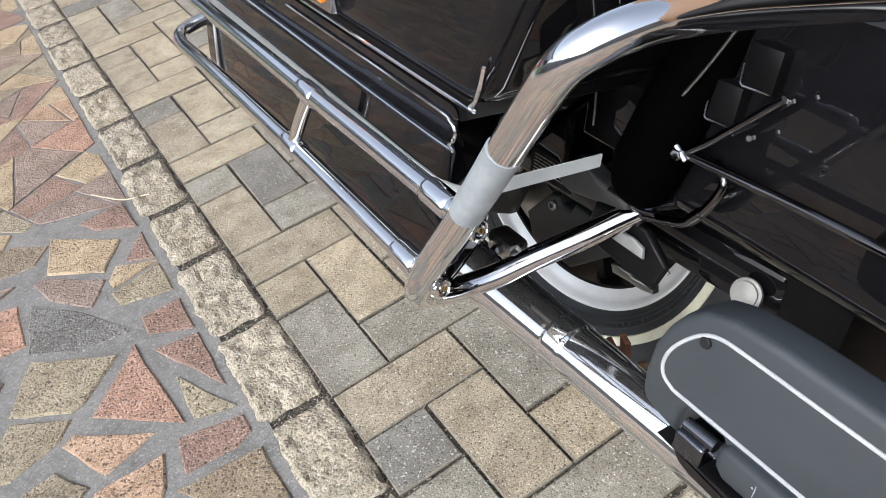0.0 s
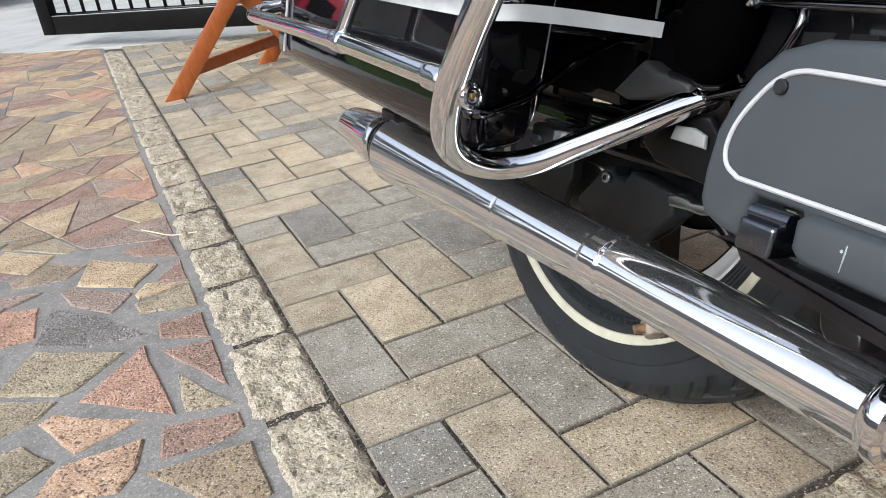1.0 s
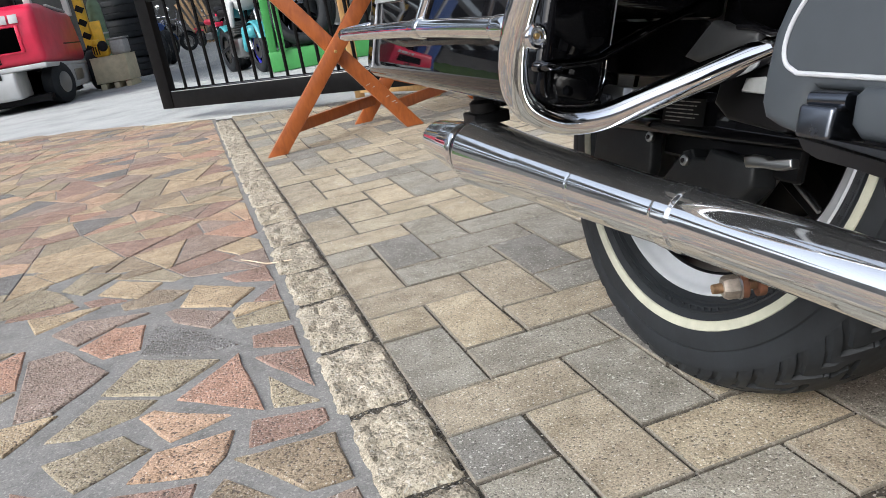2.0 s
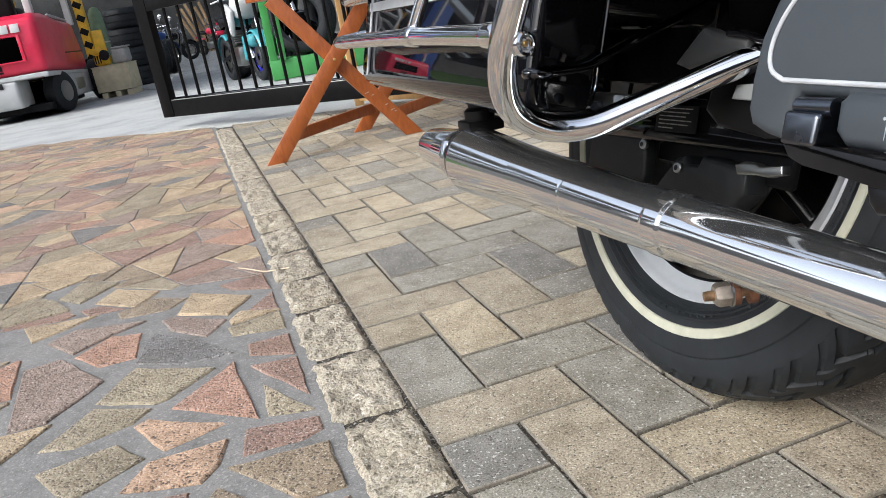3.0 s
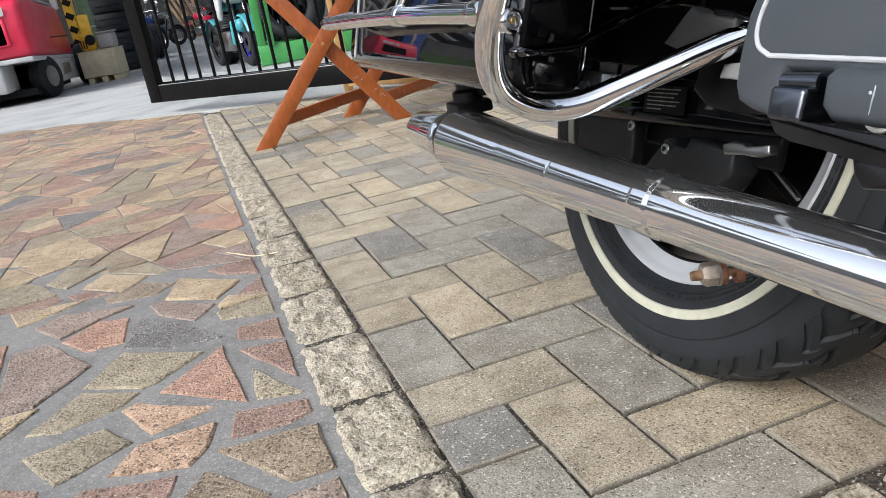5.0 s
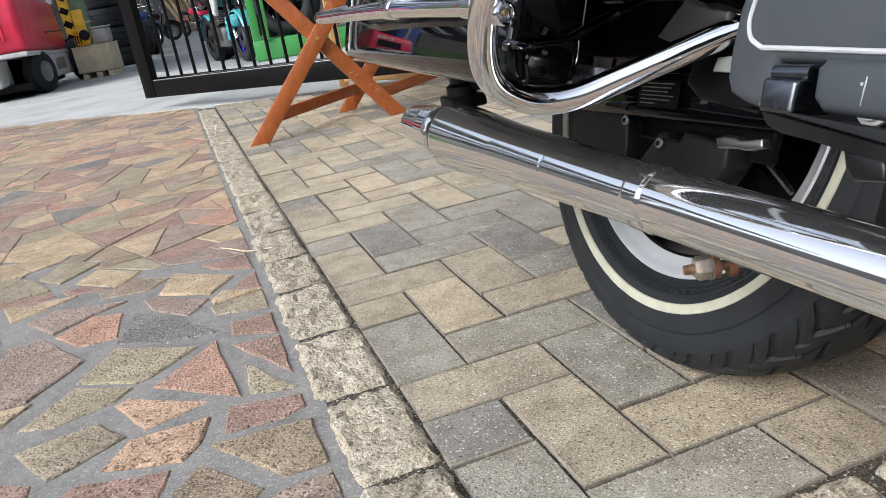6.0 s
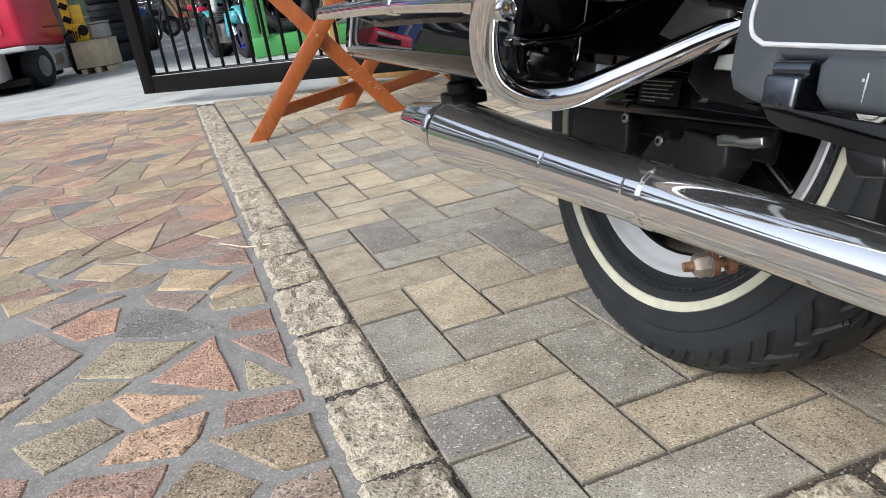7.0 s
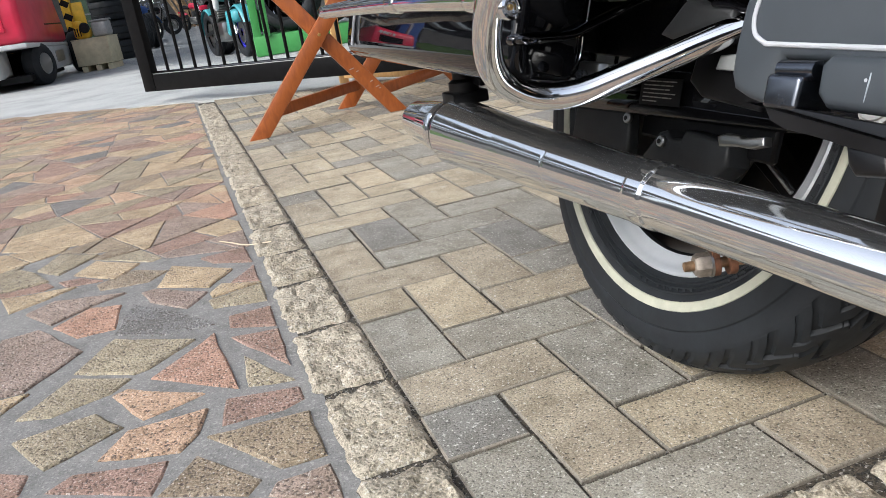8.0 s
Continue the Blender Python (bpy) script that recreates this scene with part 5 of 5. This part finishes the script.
parked_bike((-0.82, 21.0, 0.008), 150, BLUE_PAINT, STEEL, "blue and silver motorcycle in the workshop")
parked_bike((-0.62, 25.6, 0.008), 112, BLACK_GLOSS, STEEL, "black motorcycle with a bare engine in the workshop")
parked_bike((0.85, 29.0, 0.008), 30, RED_PAINT, STEEL, "dark motorcycle with a red tank in the workshop")
parked_bike((0.36, 7.95, 0.008), 12, TEAL_PAINT, BLUE_RIM, "teal and white scooter with a blue front wheel", WHITE_PAINT, 0.82)
parked_bike((0.62, 8.0, 0.008), 24, BLACK_GLOSS, STEEL, "black motorcycle behind the gate", BLACK_SOFT, 1.0)

# planks leaning at the back
for k in range(6):
    x = 0.40 + k * 0.16
    b = thing("plank", (x, 37.0, 0.008), "raw timber plank leaning upright", "plank", "leaning planks")
    part("board", beam((x + 0.35, 37.0 + 0.06 * k, 0.03), (x - 0.45 + 0.05 * k, 37.6 + 0.06 * k, 1.9 + 0.18 * (k % 3)), 0.03, 0.13, 0.004, (1, 0, 0)), RAW_WOOD, b)

# workshop shell; its unseen slatted ceiling is added to set the hall's light
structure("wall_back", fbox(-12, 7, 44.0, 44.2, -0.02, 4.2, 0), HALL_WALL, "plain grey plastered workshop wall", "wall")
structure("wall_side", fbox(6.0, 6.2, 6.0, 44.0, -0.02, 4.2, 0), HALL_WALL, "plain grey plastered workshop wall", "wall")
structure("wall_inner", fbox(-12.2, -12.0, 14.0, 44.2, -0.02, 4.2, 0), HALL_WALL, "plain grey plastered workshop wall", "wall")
roof = None
for k in range(9):
    strip_ = fbox(-12.2, 7, 9.0 + 4.0 * k, 11.4 + 4.0 * k, 4.2, 4.35, 0)
    roof = join(roof, strip_) if roof else strip_
structure("ceiling", roof, HALL_WALL, "unseen workshop ceiling added to dim the hall, with gaps letting light in", "ceiling")

# the yard round about, out of view; grey walls added to shape the reflections
structure("wall_west", fbox(-11.2, -11.0, -16, 12, -0.02, 2.8, 0), WALL_PAINT, "plain grey wall added out of view round the yard", "wall")
structure("wall_south", fbox(-11, 9, -10.2, -10.0, -0.02, 3.2, 0), WALL_PAINT, "plain grey wall added out of view round the yard", "wall")
structure("wall_east", fbox(4.0, 4.2, -10, 4.0, -0.02, 4.6, 0), WALL_BROWN, "brown boarded house wall", "wall")
structure("yard_wall", fbox(-11, -3.9, 11.2, 11.4, -0.02, 1.7, 0), WALL_PAINT, "plain grey wall added out of view round the yard", "wall")
cont = thing("blue_container", (-2.95, 9.9, 0.02), "blue painted steel container beside the forklift", "container")
part("shell", fbox(-3.28, -2.62, 9.6, 10.3, 0.02, 2.2, 0.02, 2), BLUE_PAINT, cont)
bank = bmesh.new()
for i in range(25):
    for j in range(9):
        u, v = i / 24, j / 8
        bank.verts.new((-6.0 + 2.66 * u, 9.0 + 1.8 * v, 0.95 * min(1, v * 1.6) + 0.12 * noise.noise(Vector((u * 9, v * 5, 2)))))
bank.verts.ensure_lookup_table()
for i in range(24):
    for j in range(8):
        bank.faces.new([bank.verts[a] for a in (i * 9 + j, i * 9 + 9 + j, i * 9 + 10 + j, i * 9 + j + 1)])
structure("grass_bank", bank, GRASS, "grassy bank before the yard wall", "grass", True, "stuff")

# straw on the flagstones
tw = thing("straw", (-0.21, 0.85, 0.0), "pale dry straw lying on the flagstones", "straw")
part("stem", tube([(-0.266, 0.913, 0.004), (-0.241, 0.870, 0.006), (-0.213, 0.836, 0.004), (-0.166, 0.809, 0.0075)], 0.0013, 6, 4), TWIG, tw)

# ---- paving ----
def clip(poly, px, py, nx, ny):
    """The part of a polygon on the side of a line that its normal points away from."""
    out = []
    for i, a in enumerate(poly):
        b = poly[(i + 1) % len(poly)]
        da, db = (a[0] - px) * nx + (a[1] - py) * ny, (b[0] - px) * nx + (b[1] - py) * ny
        if da <= 0:
            out.append(a)
        if da * db < 0:
            k = da / (da - db)
            out.append((a[0] + (b[0] - a[0]) * k, a[1] + (b[1] - a[1]) * k))
    return out


def shrink(poly, d):
    """The polygon with each side moved in by d."""
    area = sum(poly[i - 1][0] * q[1] - q[0] * poly[i - 1][1] for i, q in enumerate(poly))
    sgn = 1 if area > 0 else -1
    out = poly
    for i, b in enumerate(poly):
        a = poly[i - 1]
        ex, ey = b[0] - a[0], b[1] - a[1]
        ln = math.hypot(ex, ey)
        if ln > 1e-6:
            nx, ny = sgn * ey / ln, -sgn * ex / ln
            out = clip(out, a[0] - nx * d, a[1] - ny * d, nx, ny)
            if len(out) < 3:
                return []
    return out


def roughen(poly, rng, amount):
    """Adds uneven points along the sides."""
    out = []
    for i, b in enumerate(poly):
        a = poly[i - 1]
        ln = math.hypot(b[0] - a[0], b[1] - a[1])
        n = max(1, min(4, int(ln / 0.03)))
        for k in range(n):
            f = k / n
            j = amount if k else amount * 0.4
            out.append((a[0] + (b[0] - a[0]) * f + rng.uniform(-j, j), a[1] + (b[1] - a[1]) * f + rng.uniform(-j, j)))
    return out


flag_bed = thing("flagstone_paving", (0, 0, 0), "crazy paving of red, tan and grey porphyry flagstones", "paving", kind="structure")
rng = random.Random(5)
near = []


def flag(tone, *outline):
    """One flagstone of the nearer ones, by its corners."""
    near.append(outline)
    part("flagstone", prism(roughen(outline, rng, 0.0022), -0.016, rng.uniform(-0.0010, 0.0014), 0.0035, 0.0025), PORPHYRY[tone], flag_bed, smooth=False)


flag("p", (-0.309, 0.417), (-0.404, 0.312), (-0.290, 0.204))
flag("k", (-0.442, 0.655), (-0.353, 0.546), (-0.299, 0.454), (-0.386, 0.462), (-0.468, 0.523))
flag("g", (-0.464, 0.503), (-0.339, 0.412), (-0.407, 0.347), (-0.429, 0.342), (-0.518, 0.404))
flag("g", (-0.517, 0.389), (-0.431, 0.330), (-0.457, 0.299), (-0.534, 0.276), (-0.582, 0.296))
flag("o", (-0.457, 0.288), (-0.437, 0.298), (-0.334, 0.217), (-0.412, 0.192))
flag("o", (-0.464, 0.122), (-0.432, 0.175), (-0.332, 0.172), (-0.346, 0.116), (-0.369, 0.086))
flag("r", (-0.309, 0.183), (-0.213, 0.160), (-0.213, 0.125), (-0.242, 0.112), (-0.318, 0.118))
flag("b", (-0.338, 0.102), (-0.213, 0.090), (-0.212, -0.015), (-0.263, -0.013))
flag("g", (-0.273, 0.301), (-0.216, 0.183), (-0.277, 0.202))
flag("r", (-0.286, 0.383), (-0.213, 0.369), (-0.215, 0.230), (-0.264, 0.330))
flag("r", (-0.282, 0.472), (-0.213, 0.469), (-0.215, 0.382), (-0.285, 0.424))
flag("g", (-0.311, 0.571), (-0.214, 0.590), (-0.214, 0.500), (-0.303, 0.527))
flag("g", (-0.575, 0.231), (-0.473, 0.248), (-0.437, 0.189), (-0.501, 0.149), (-0.524, 0.138))
flag("v", (-0.657, 0.631), (-0.597, 0.639), (-0.512, 0.486), (-0.583, 0.384), (-0.637, 0.389))
flag("r", (-0.518, 0.087), (-0.491, 0.109), (-0.380, 0.075), (-0.399, 0.013))
flag("b", (-0.395, 0.010), (-0.350, 0.069), (-0.284, -0.022), (-0.303, -0.044))
flag("v", (-0.284, -0.054), (-0.273, -0.033), (-0.212, -0.031), (-0.211, -0.100))
flag("p", (-0.575, 0.632), (-0.518, 0.693), (-0.460, 0.668), (-0.466, 0.550), (-0.527, 0.553))
flag("v", (-0.634, 0.744), (-0.590, 0.782), (-0.455, 0.729), (-0.515, 0.701), (-0.580, 0.649))
flag("t", (-0.701, 0.881), (-0.554, 0.845), (-0.600, 0.812), (-0.669, 0.774))
flag("r", (-0.605, 0.188), (-0.539, 0.139), (-0.544, 0.098), (-0.584, 0.094))
flag("t", (-0.399, 0.718), (-0.369, 0.829), (-0.255, 0.717), (-0.306, 0.642))
flag("v", (-0.427, 0.707), (-0.406, 0.713), (-0.308, 0.621), (-0.347, 0.561), (-0.411, 0.642))
flag("t", (-0.570, 0.933), (-0.530, 1.002), (-0.435, 0.908), (-0.481, 0.833))
flag("g", (-0.655, 1.032), (-0.616, 1.132), (-0.526, 1.052), (-0.555, 1.017), (-0.603, 0.961))
flag("b", (-0.517, 0.826), (-0.446, 0.868), (-0.377, 0.810), (-0.414, 0.765), (-0.507, 0.782))
flag("r", (-0.265, 0.642), (-0.215, 0.711), (-0.215, 0.612))
flag("r", (-0.312, 0.833), (-0.220, 0.838), (-0.215, 0.732), (-0.287, 0.784))


chip = ((-0.507, 0.117), (-0.501, 0.137), (-0.481, 0.133), (-0.475, 0.108), (-0.490, 0.090), (-0.501, 0.099))
part("flagstone", prism(roughen(chip, rng, 0.0015), -0.016, -0.0032, 0.002, 0.001), PORPHYRY["p"], flag_bed, smooth=False)


def broken(poly):
    """Breaks a slab across its length, again and again, into stones."""
    area = abs(sum(poly[k - 1][0] * q[1] - q[0] * poly[k - 1][1] for k, q in enumerate(poly))) / 2
    if area < rng.choice((0.012, 0.018, 0.024, 0.032)) or len(poly) < 3:
        return [poly]
    a, b = max(itertools.combinations(poly, 2), key=lambda e: math.hypot(e[0][0] - e[1][0], e[0][1] - e[1][1]))
    f, turn = rng.uniform(0.36, 0.64), rng.uniform(-0.6, 0.6)
    px_, py_ = a[0] + (b[0] - a[0]) * f, a[1] + (b[1] - a[1]) * f
    ang = math.atan2(b[1] - a[1], b[0] - a[0]) + turn
    nx, ny = math.cos(ang), math.sin(ang)
    return [c for side in (1, -1) for half in (clip(poly, px_, py_, side * nx, side * ny),) if len(half) > 2 for c in broken(half)]


# the flagstones further off: slabs round scattered centres, broken up
seeds = []
y = -3.2
while y < 8.2:
    x = -0.3 if y > -0.5 else 3.9
    while x > -5.4:
        seeds.append((x + rng.uniform(-0.12, 0.12), y + rng.uniform(-0.12, 0.12)))
        x -= rng.uniform(0.38, 0.62)
    y += 0.42
KIND = "rrvvvbbggttttoopk"
cells = []
bucket = {}
for sx, sy in seeds:
    bucket.setdefault((int(sx // 1), int(sy // 1)), []).append((sx, sy))
for sx, sy in seeds:
    if sy > EDGE(sx) + 0.4:
        continue
    slab = [(sx - 0.9, sy - 0.9), (sx + 0.9, sy - 0.9), (sx + 0.9, sy + 0.9), (sx - 0.9, sy + 0.9)]
    for dx, dy in itertools.product((-1, 0, 1), repeat=2):
        for tx, ty in bucket.get((int(sx // 1) + dx, int(sy // 1) + dy), ()):
            if (tx, ty) != (sx, sy):
                slab = clip(slab, (sx + tx) / 2, (sy + ty) / 2, tx - sx, ty - sy)
    slab = clip(slab, 0, EDGE(0) + 0.02, 0.85 / 1.312, 1 / 1.312)
    for poly in broken(slab) if len(slab) > 2 else ():
        cx = sum(q[0] for q in poly) / len(poly)
        cy = sum(q[1] for q in poly) / len(poly)
        poly = clip(poly, -0.208, 0, 1, 0) if cy > -0.412 else clip(poly, 0, -0.412, 0, 1)
        poly = shrink(poly, rng.uniform(0.003, 0.008) if cy < 0.9 and cx > -1.2 else rng.uniform(0.0012, 0.0032)) if len(poly) > 2 else poly
        for p in near:
            if len(poly) < 3 or math.hypot(p[0][0] - cx, p[0][1] - cy) > 0.6:
                continue
            best = None
            area = sum(p[k - 1][0] * q[1] - q[0] * p[k - 1][1] for k, q in enumerate(p))
            for k, b in enumerate(p):
                a = p[k - 1]
                ln = math.hypot(b[0] - a[0], b[1] - a[1])
                nx, ny = (b[1] - a[1]) / ln, -(b[0] - a[0]) / ln
                if area < 0:
                    nx, ny = -nx, -ny
                d = (cx - a[0]) * nx + (cy - a[1]) * ny
                if best is None or d > best[0]:
                    best = (d, a, nx, ny)
            d, a, nx, ny = best
            poly = clip(poly, a[0] + nx * 0.009, a[1] + ny * 0.009, -nx, -ny)
        if len(poly) < 3:
            continue
        size = abs(sum(poly[k - 1][0] * q[1] - q[0] * poly[k - 1][1] for k, q in enumerate(poly))) / 2
        round_ = sum(math.hypot(q[0] - poly[k - 1][0], q[1] - poly[k - 1][1]) for k, q in enumerate(poly))
        close = math.hypot(cx + 0.3, cy) < 1.1
        if size > (0.0026 if close else 0.0012) and size / round_ ** 2 > (0.036 if close else 0.022):
            cells.append((math.hypot(cx + 0.3, cy), poly))
cells.sort(key=lambda q: q[0])
far_by_kind = {}
for k, (d, poly) in enumerate(cells):
    c = rng.choice(KIND)
    if d < 1.1:
        bm = prism(roughen(poly, rng, 0.002), -0.016, rng.uniform(-0.0012, 0.0014), 0.003, 0.0025)
    else:
        bm = prism(roughen(poly, rng, 0.0012), -0.016, rng.uniform(-0.0018, 0.0002), 0.002, 0.001)
    if k < 260:
        part("flagstone", bm, PORPHYRY[c], flag_bed, smooth=False)
    else:
        far_by_kind.setdefault(c, []).append(bm)
for c, bms in far_by_kind.items():
    part("flagstones", join(*bms), PORPHYRY[c], flag_bed, smooth=False, kind="stuff")

# granite setts
setts = thing("sett_row", (0, 0, 0), "rows of rough grey granite setts edging the pavers", "kerb", kind="structure")


def sett(x0, x1, y0, y1, seed):
    bm = bmesh.new()
    tilt, rise = 0.007 * noise.noise(Vector((seed * 1.7, 3, 0))), 0.004 * noise.noise(Vector((seed * 2.3, 7, 0)))
    nx, ny = max(4, int((x1 - x0) / 0.0072)), max(4, int((y1 - y0) / 0.0072))
    grid = []
    for i in range(nx + 1):
        row = []
        for j in range(ny + 1):
            u, v = i / nx, j / ny
            edge = min(u, 1 - u) * (x1 - x0), min(v, 1 - v) * (y1 - y0)
            d = min(edge)
            q = Vector((x0 + u * (x1 - x0), y0 + v * (y1 - y0), seed * 3.1))
            hgt = 0.005 * noise.noise(q * 20) + 0.007 * noise.noise(q * 52) + 0.006 * noise.noise(q * 120)
            z = 0.0035 + hgt * min(1, d / 0.012 + 0.15) - 0.0065 * max(0, 1 - d / 0.008) ** 2
            ends = min(v, 1 - v) * (y1 - y0) if y1 - y0 > x1 - x0 else min(u, 1 - u) * (x1 - x0)
            z += tilt * (v - 0.5) + rise - (0.010 if y0 > 0.5 else 0.005) * max(0, 1 - ends / 0.022) ** 2
            wob = 0.006 if d == 0 else 0.003
            row.append(bm.verts.new((q.x + wob * noise.noise(q * 40 + Vector((9, 0, 0))), q.y + wob * noise.noise(q * 40 + Vector((0, 9, 0))), z)))
        grid.append(row)
    for i in range(nx):
        for j in range(ny):
            bm.faces.new((grid[i][j], grid[i + 1][j], grid[i + 1][j + 1], grid[i][j + 1]))
    rim = [e for e in bm.edges if e.is_boundary]
    ext = bmesh.ops.extrude_edge_only(bm, edges=rim)
    for g in ext["geom"]:
        if isinstance(g, bmesh.types.BMVert):
            g.co.z = -0.018
        # the sides take the dark sand colour, painting in the shade between stones
        if isinstance(g, bmesh.types.BMFace):
            g.material_index = 1
    return bm


joints = [-0.679, -0.476, -0.282, -0.082, 0.115, 0.328, 0.546, 0.740, 0.959, 1.187, 1.40]
while joints[-1] < 3.75:
    joints.append(joints[-1] + rng.uniform(0.17, 0.22))
for k, (a, b) in enumerate(zip(joints, joints[1:])):
    st = part("sett", sett(-0.199 + rng.uniform(-0.004, 0.004), -0.1030 + rng.uniform(-0.002, 0.001), a + (0.005 if a < 0.5 else 0.009), b - (0.005 if a < 0.5 else 0.009), k), GRANITE, setts)
    st.data.materials.append(JOINT_SAND_SHADE)
x = 0.05
k = 50
while x < 3.7:
    b = x + rng.uniform(0.17, 0.21)
    st = part("sett", sett(x + 0.005, b - 0.005, -0.402, -0.3055, k), GRANITE, setts)
    st.data.materials.append(JOINT_SAND_SHADE)
    x, k = b, k + 1

# herringbone pavers: lying ones start at x = y - 1, standing ones at y = x - 2, both every four units
pavers = thing("paver_field", (0, 0, 0), "herringbone field of tan and grey concrete pavers", "paving", kind="structure")
GREYS = {("v", 1, -1), ("v", -1, 1), ("h", 0, -3), ("h", -2, -1), ("v", -1, -3), ("h", 0, 1), ("v", 2, 4), ("h", 2, 3), ("v", 0, 6), ("h", 0, 5), ("v", 2, 0), ("v", 1, 7), ("h", 1, 6), ("v", 3, 5), ("h", -2, 7)}
TANS = {("v", 0, -2), ("h", -1, 0), ("h", 1, -2), ("v", 0, 2), ("h", -2, 3), ("v", -1, 5), ("v", 1, 3), ("h", 2, -1), ("v", -1, 9), ("h", 1, 10), ("h", 1, 2), ("v", 2, -4), ("h", -1, 8), ("h", -1, 12), ("v", -1, 13)}
U = 0.1
GAP = 0.0023
made = {}
far_pavers = {"tan": [], "grey": []}


def chamfered(x0, x1, y0, y1, c=0.0017):
    bm = bmesh.new()
    low = [bm.verts.new((x, y, -0.016)) for x, y in ((x0, y0), (x1, y0), (x1, y1), (x0, y1))]
    mid = [bm.verts.new((x, y, -0.0016)) for x, y in ((x0, y0), (x1, y0), (x1, y1), (x0, y1))]
    top = [bm.verts.new((x, y, 0)) for x, y in ((x0 + c, y0 + c), (x1 - c, y0 + c), (x1 - c, y1 - c), (x0 + c, y1 - c))]
    for a, b in ((low, mid), (mid, top)):
        for i in range(4):
            bm.faces.new((a[i], a[(i + 1) % 4], b[(i + 1) % 4], b[i]))
    # chamfers and sides take the darker edge colour, the top face its own
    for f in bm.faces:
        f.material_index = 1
    bm.faces.new(top)
    return bm


shared = {}
count = 0
todo = []
for iy in range(-4, 42):
    for ix in range(-3, 40):
        if (ix - iy + 1) % 4 == 0:
            todo.append(("h", ix, iy, ix + 2, iy + 1))
        if (iy - ix + 2) % 4 == 0:
            todo.append(("v", ix, iy, ix + 1, iy + 2))
todo.sort(key=lambda q: math.hypot(q[1] - 1, q[2] * 0.6))
for kind, ix, iy, jx, jy in todo:
    x0, x1, y0, y1 = max(ix, -1) * U, jx * U, max(iy, -3) * U, jy * U
    if x1 - x0 < 0.01 or y1 - y0 < 0.01 or y0 > EDGE(x0) + 0.1:
        continue
    key = (kind, ix, iy)
    tone = "grey" if key in GREYS else "tan" if key in TANS else rng.choice(("grey", "tan", "tan"))
    w, d = round(x1 - x0 - 2 * GAP, 4), round(y1 - y0 - 2 * GAP, 4)
    cx, cy = (x0 + x1) / 2 + rng.uniform(-0.0012, 0.0012), (y0 + y1) / 2 + rng.uniform(-0.0012, 0.0012)
    if count < 300:
        if (w, d, tone) not in shared:
            me = bpy.data.meshes.new("paver")
            bm = chamfered(-w / 2, w / 2, -d / 2, d / 2)
            bmesh.ops.recalc_face_normals(bm, faces=bm.faces)
            bm.to_mesh(me)
            bm.free()
            me.materials.append(PAVER_GREY if tone == "grey" else PAVER_TAN)
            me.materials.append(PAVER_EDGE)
            shared[(w, d, tone)] = me
        ob = new("paver", shared[(w, d, tone)])
        ob.parent = pavers
        ob.location = (cx, cy, rng.uniform(-0.0012, 0.0008))
        ob.rotation_euler = (rng.uniform(-0.006, 0.006), rng.uniform(-0.006, 0.006), rng.uniform(-0.006, 0.006))
        count += 1
    else:
        bm = chamfered(cx - w / 2, cx + w / 2, cy - d / 2, cy + d / 2)
        far_pavers[tone].append(bm)
for tone, bms in far_pavers.items():
    if bms:
        rest = part("pavers", join(*bms), PAVER_GREY if tone == "grey" else PAVER_TAN, pavers, smooth=False, kind="stuff")
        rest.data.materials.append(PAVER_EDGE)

# sandy soil along the edge of the flagstones, and grit in the joints
soil = bmesh.new()
strip = []
for k in range(121):
    x = -1.62 + 0.0085 * k
    w = 0.12 * math.sin(math.pi * k / 120) * max(0.1, 0.7 + 1.6 * noise.noise(Vector((x * 6, 1, 0))))
    v = abs(0.5 * w + 0.03 * noise.noise(Vector((x * 9, 5, 0))))
    mid = EDGE(x)
    strip.append([soil.verts.new((x + o * 0.5, mid + o, z)) for o, z in ((-v - 0.005, 0.0022), (-v * 0.4, 0.0055), (w * 0.6, 0.0065), (w + 0.01, 0.0042))])
for a, b in zip(strip, strip[1:]):
    for k in range(3):
        soil.faces.new((a[k], b[k], b[k + 1], a[k + 1]))
structure("soil", soil, SOIL, "sandy soil drifted along the edge of the flagstones", "soil", True, "stuff")


def crumbs(spots, low, high):
    """Small broken grains, all in one mesh."""
    bm = bmesh.new()
    for x, y, z in spots:
        r = rng.uniform(low, high)
        v = [bm.verts.new((x + a * r * rng.uniform(0.6, 1.3), y + b * r * rng.uniform(0.6, 1.3), z + c * r * 0.7)) for a, b, c in ((1, 0, 0), (0, 1, 0), (-1, 0, 0), (0, -1, 0), (0, 0, 1), (0, 0, -1))]
        for k in range(4):
            bm.faces.new((v[k], v[(k + 1) % 4], v[4]))
            bm.faces.new((v[(k + 1) % 4], v[k], v[5]))
    return bm


spots = []
for k in range(1500):
    u, v = rng.uniform(-0.1, 0.75), rng.uniform(-0.3, 1.6)
    if k % 2:
        u = round(u, 1) + rng.uniform(-0.0018, 0.0018)
    else:
        v = round(v, 1) + rng.uniform(-0.0018, 0.0018)
    spots.append((u, v, -0.0030))
spots += [(-0.1025 + rng.gauss(0, 0.0028), rng.uniform(-0.4, 2.6), -0.0035) for k in range(260)]
spots += [(rng.uniform(-0.198, -0.105), rng.choice(joints) + rng.gauss(0, 0.003), -0.004) for k in range(350)]
structure("grit", crumbs(spots, 0.0008, 0.0022), GRIT, "loose grit in the joints of the paving", "grit", False, "stuff")
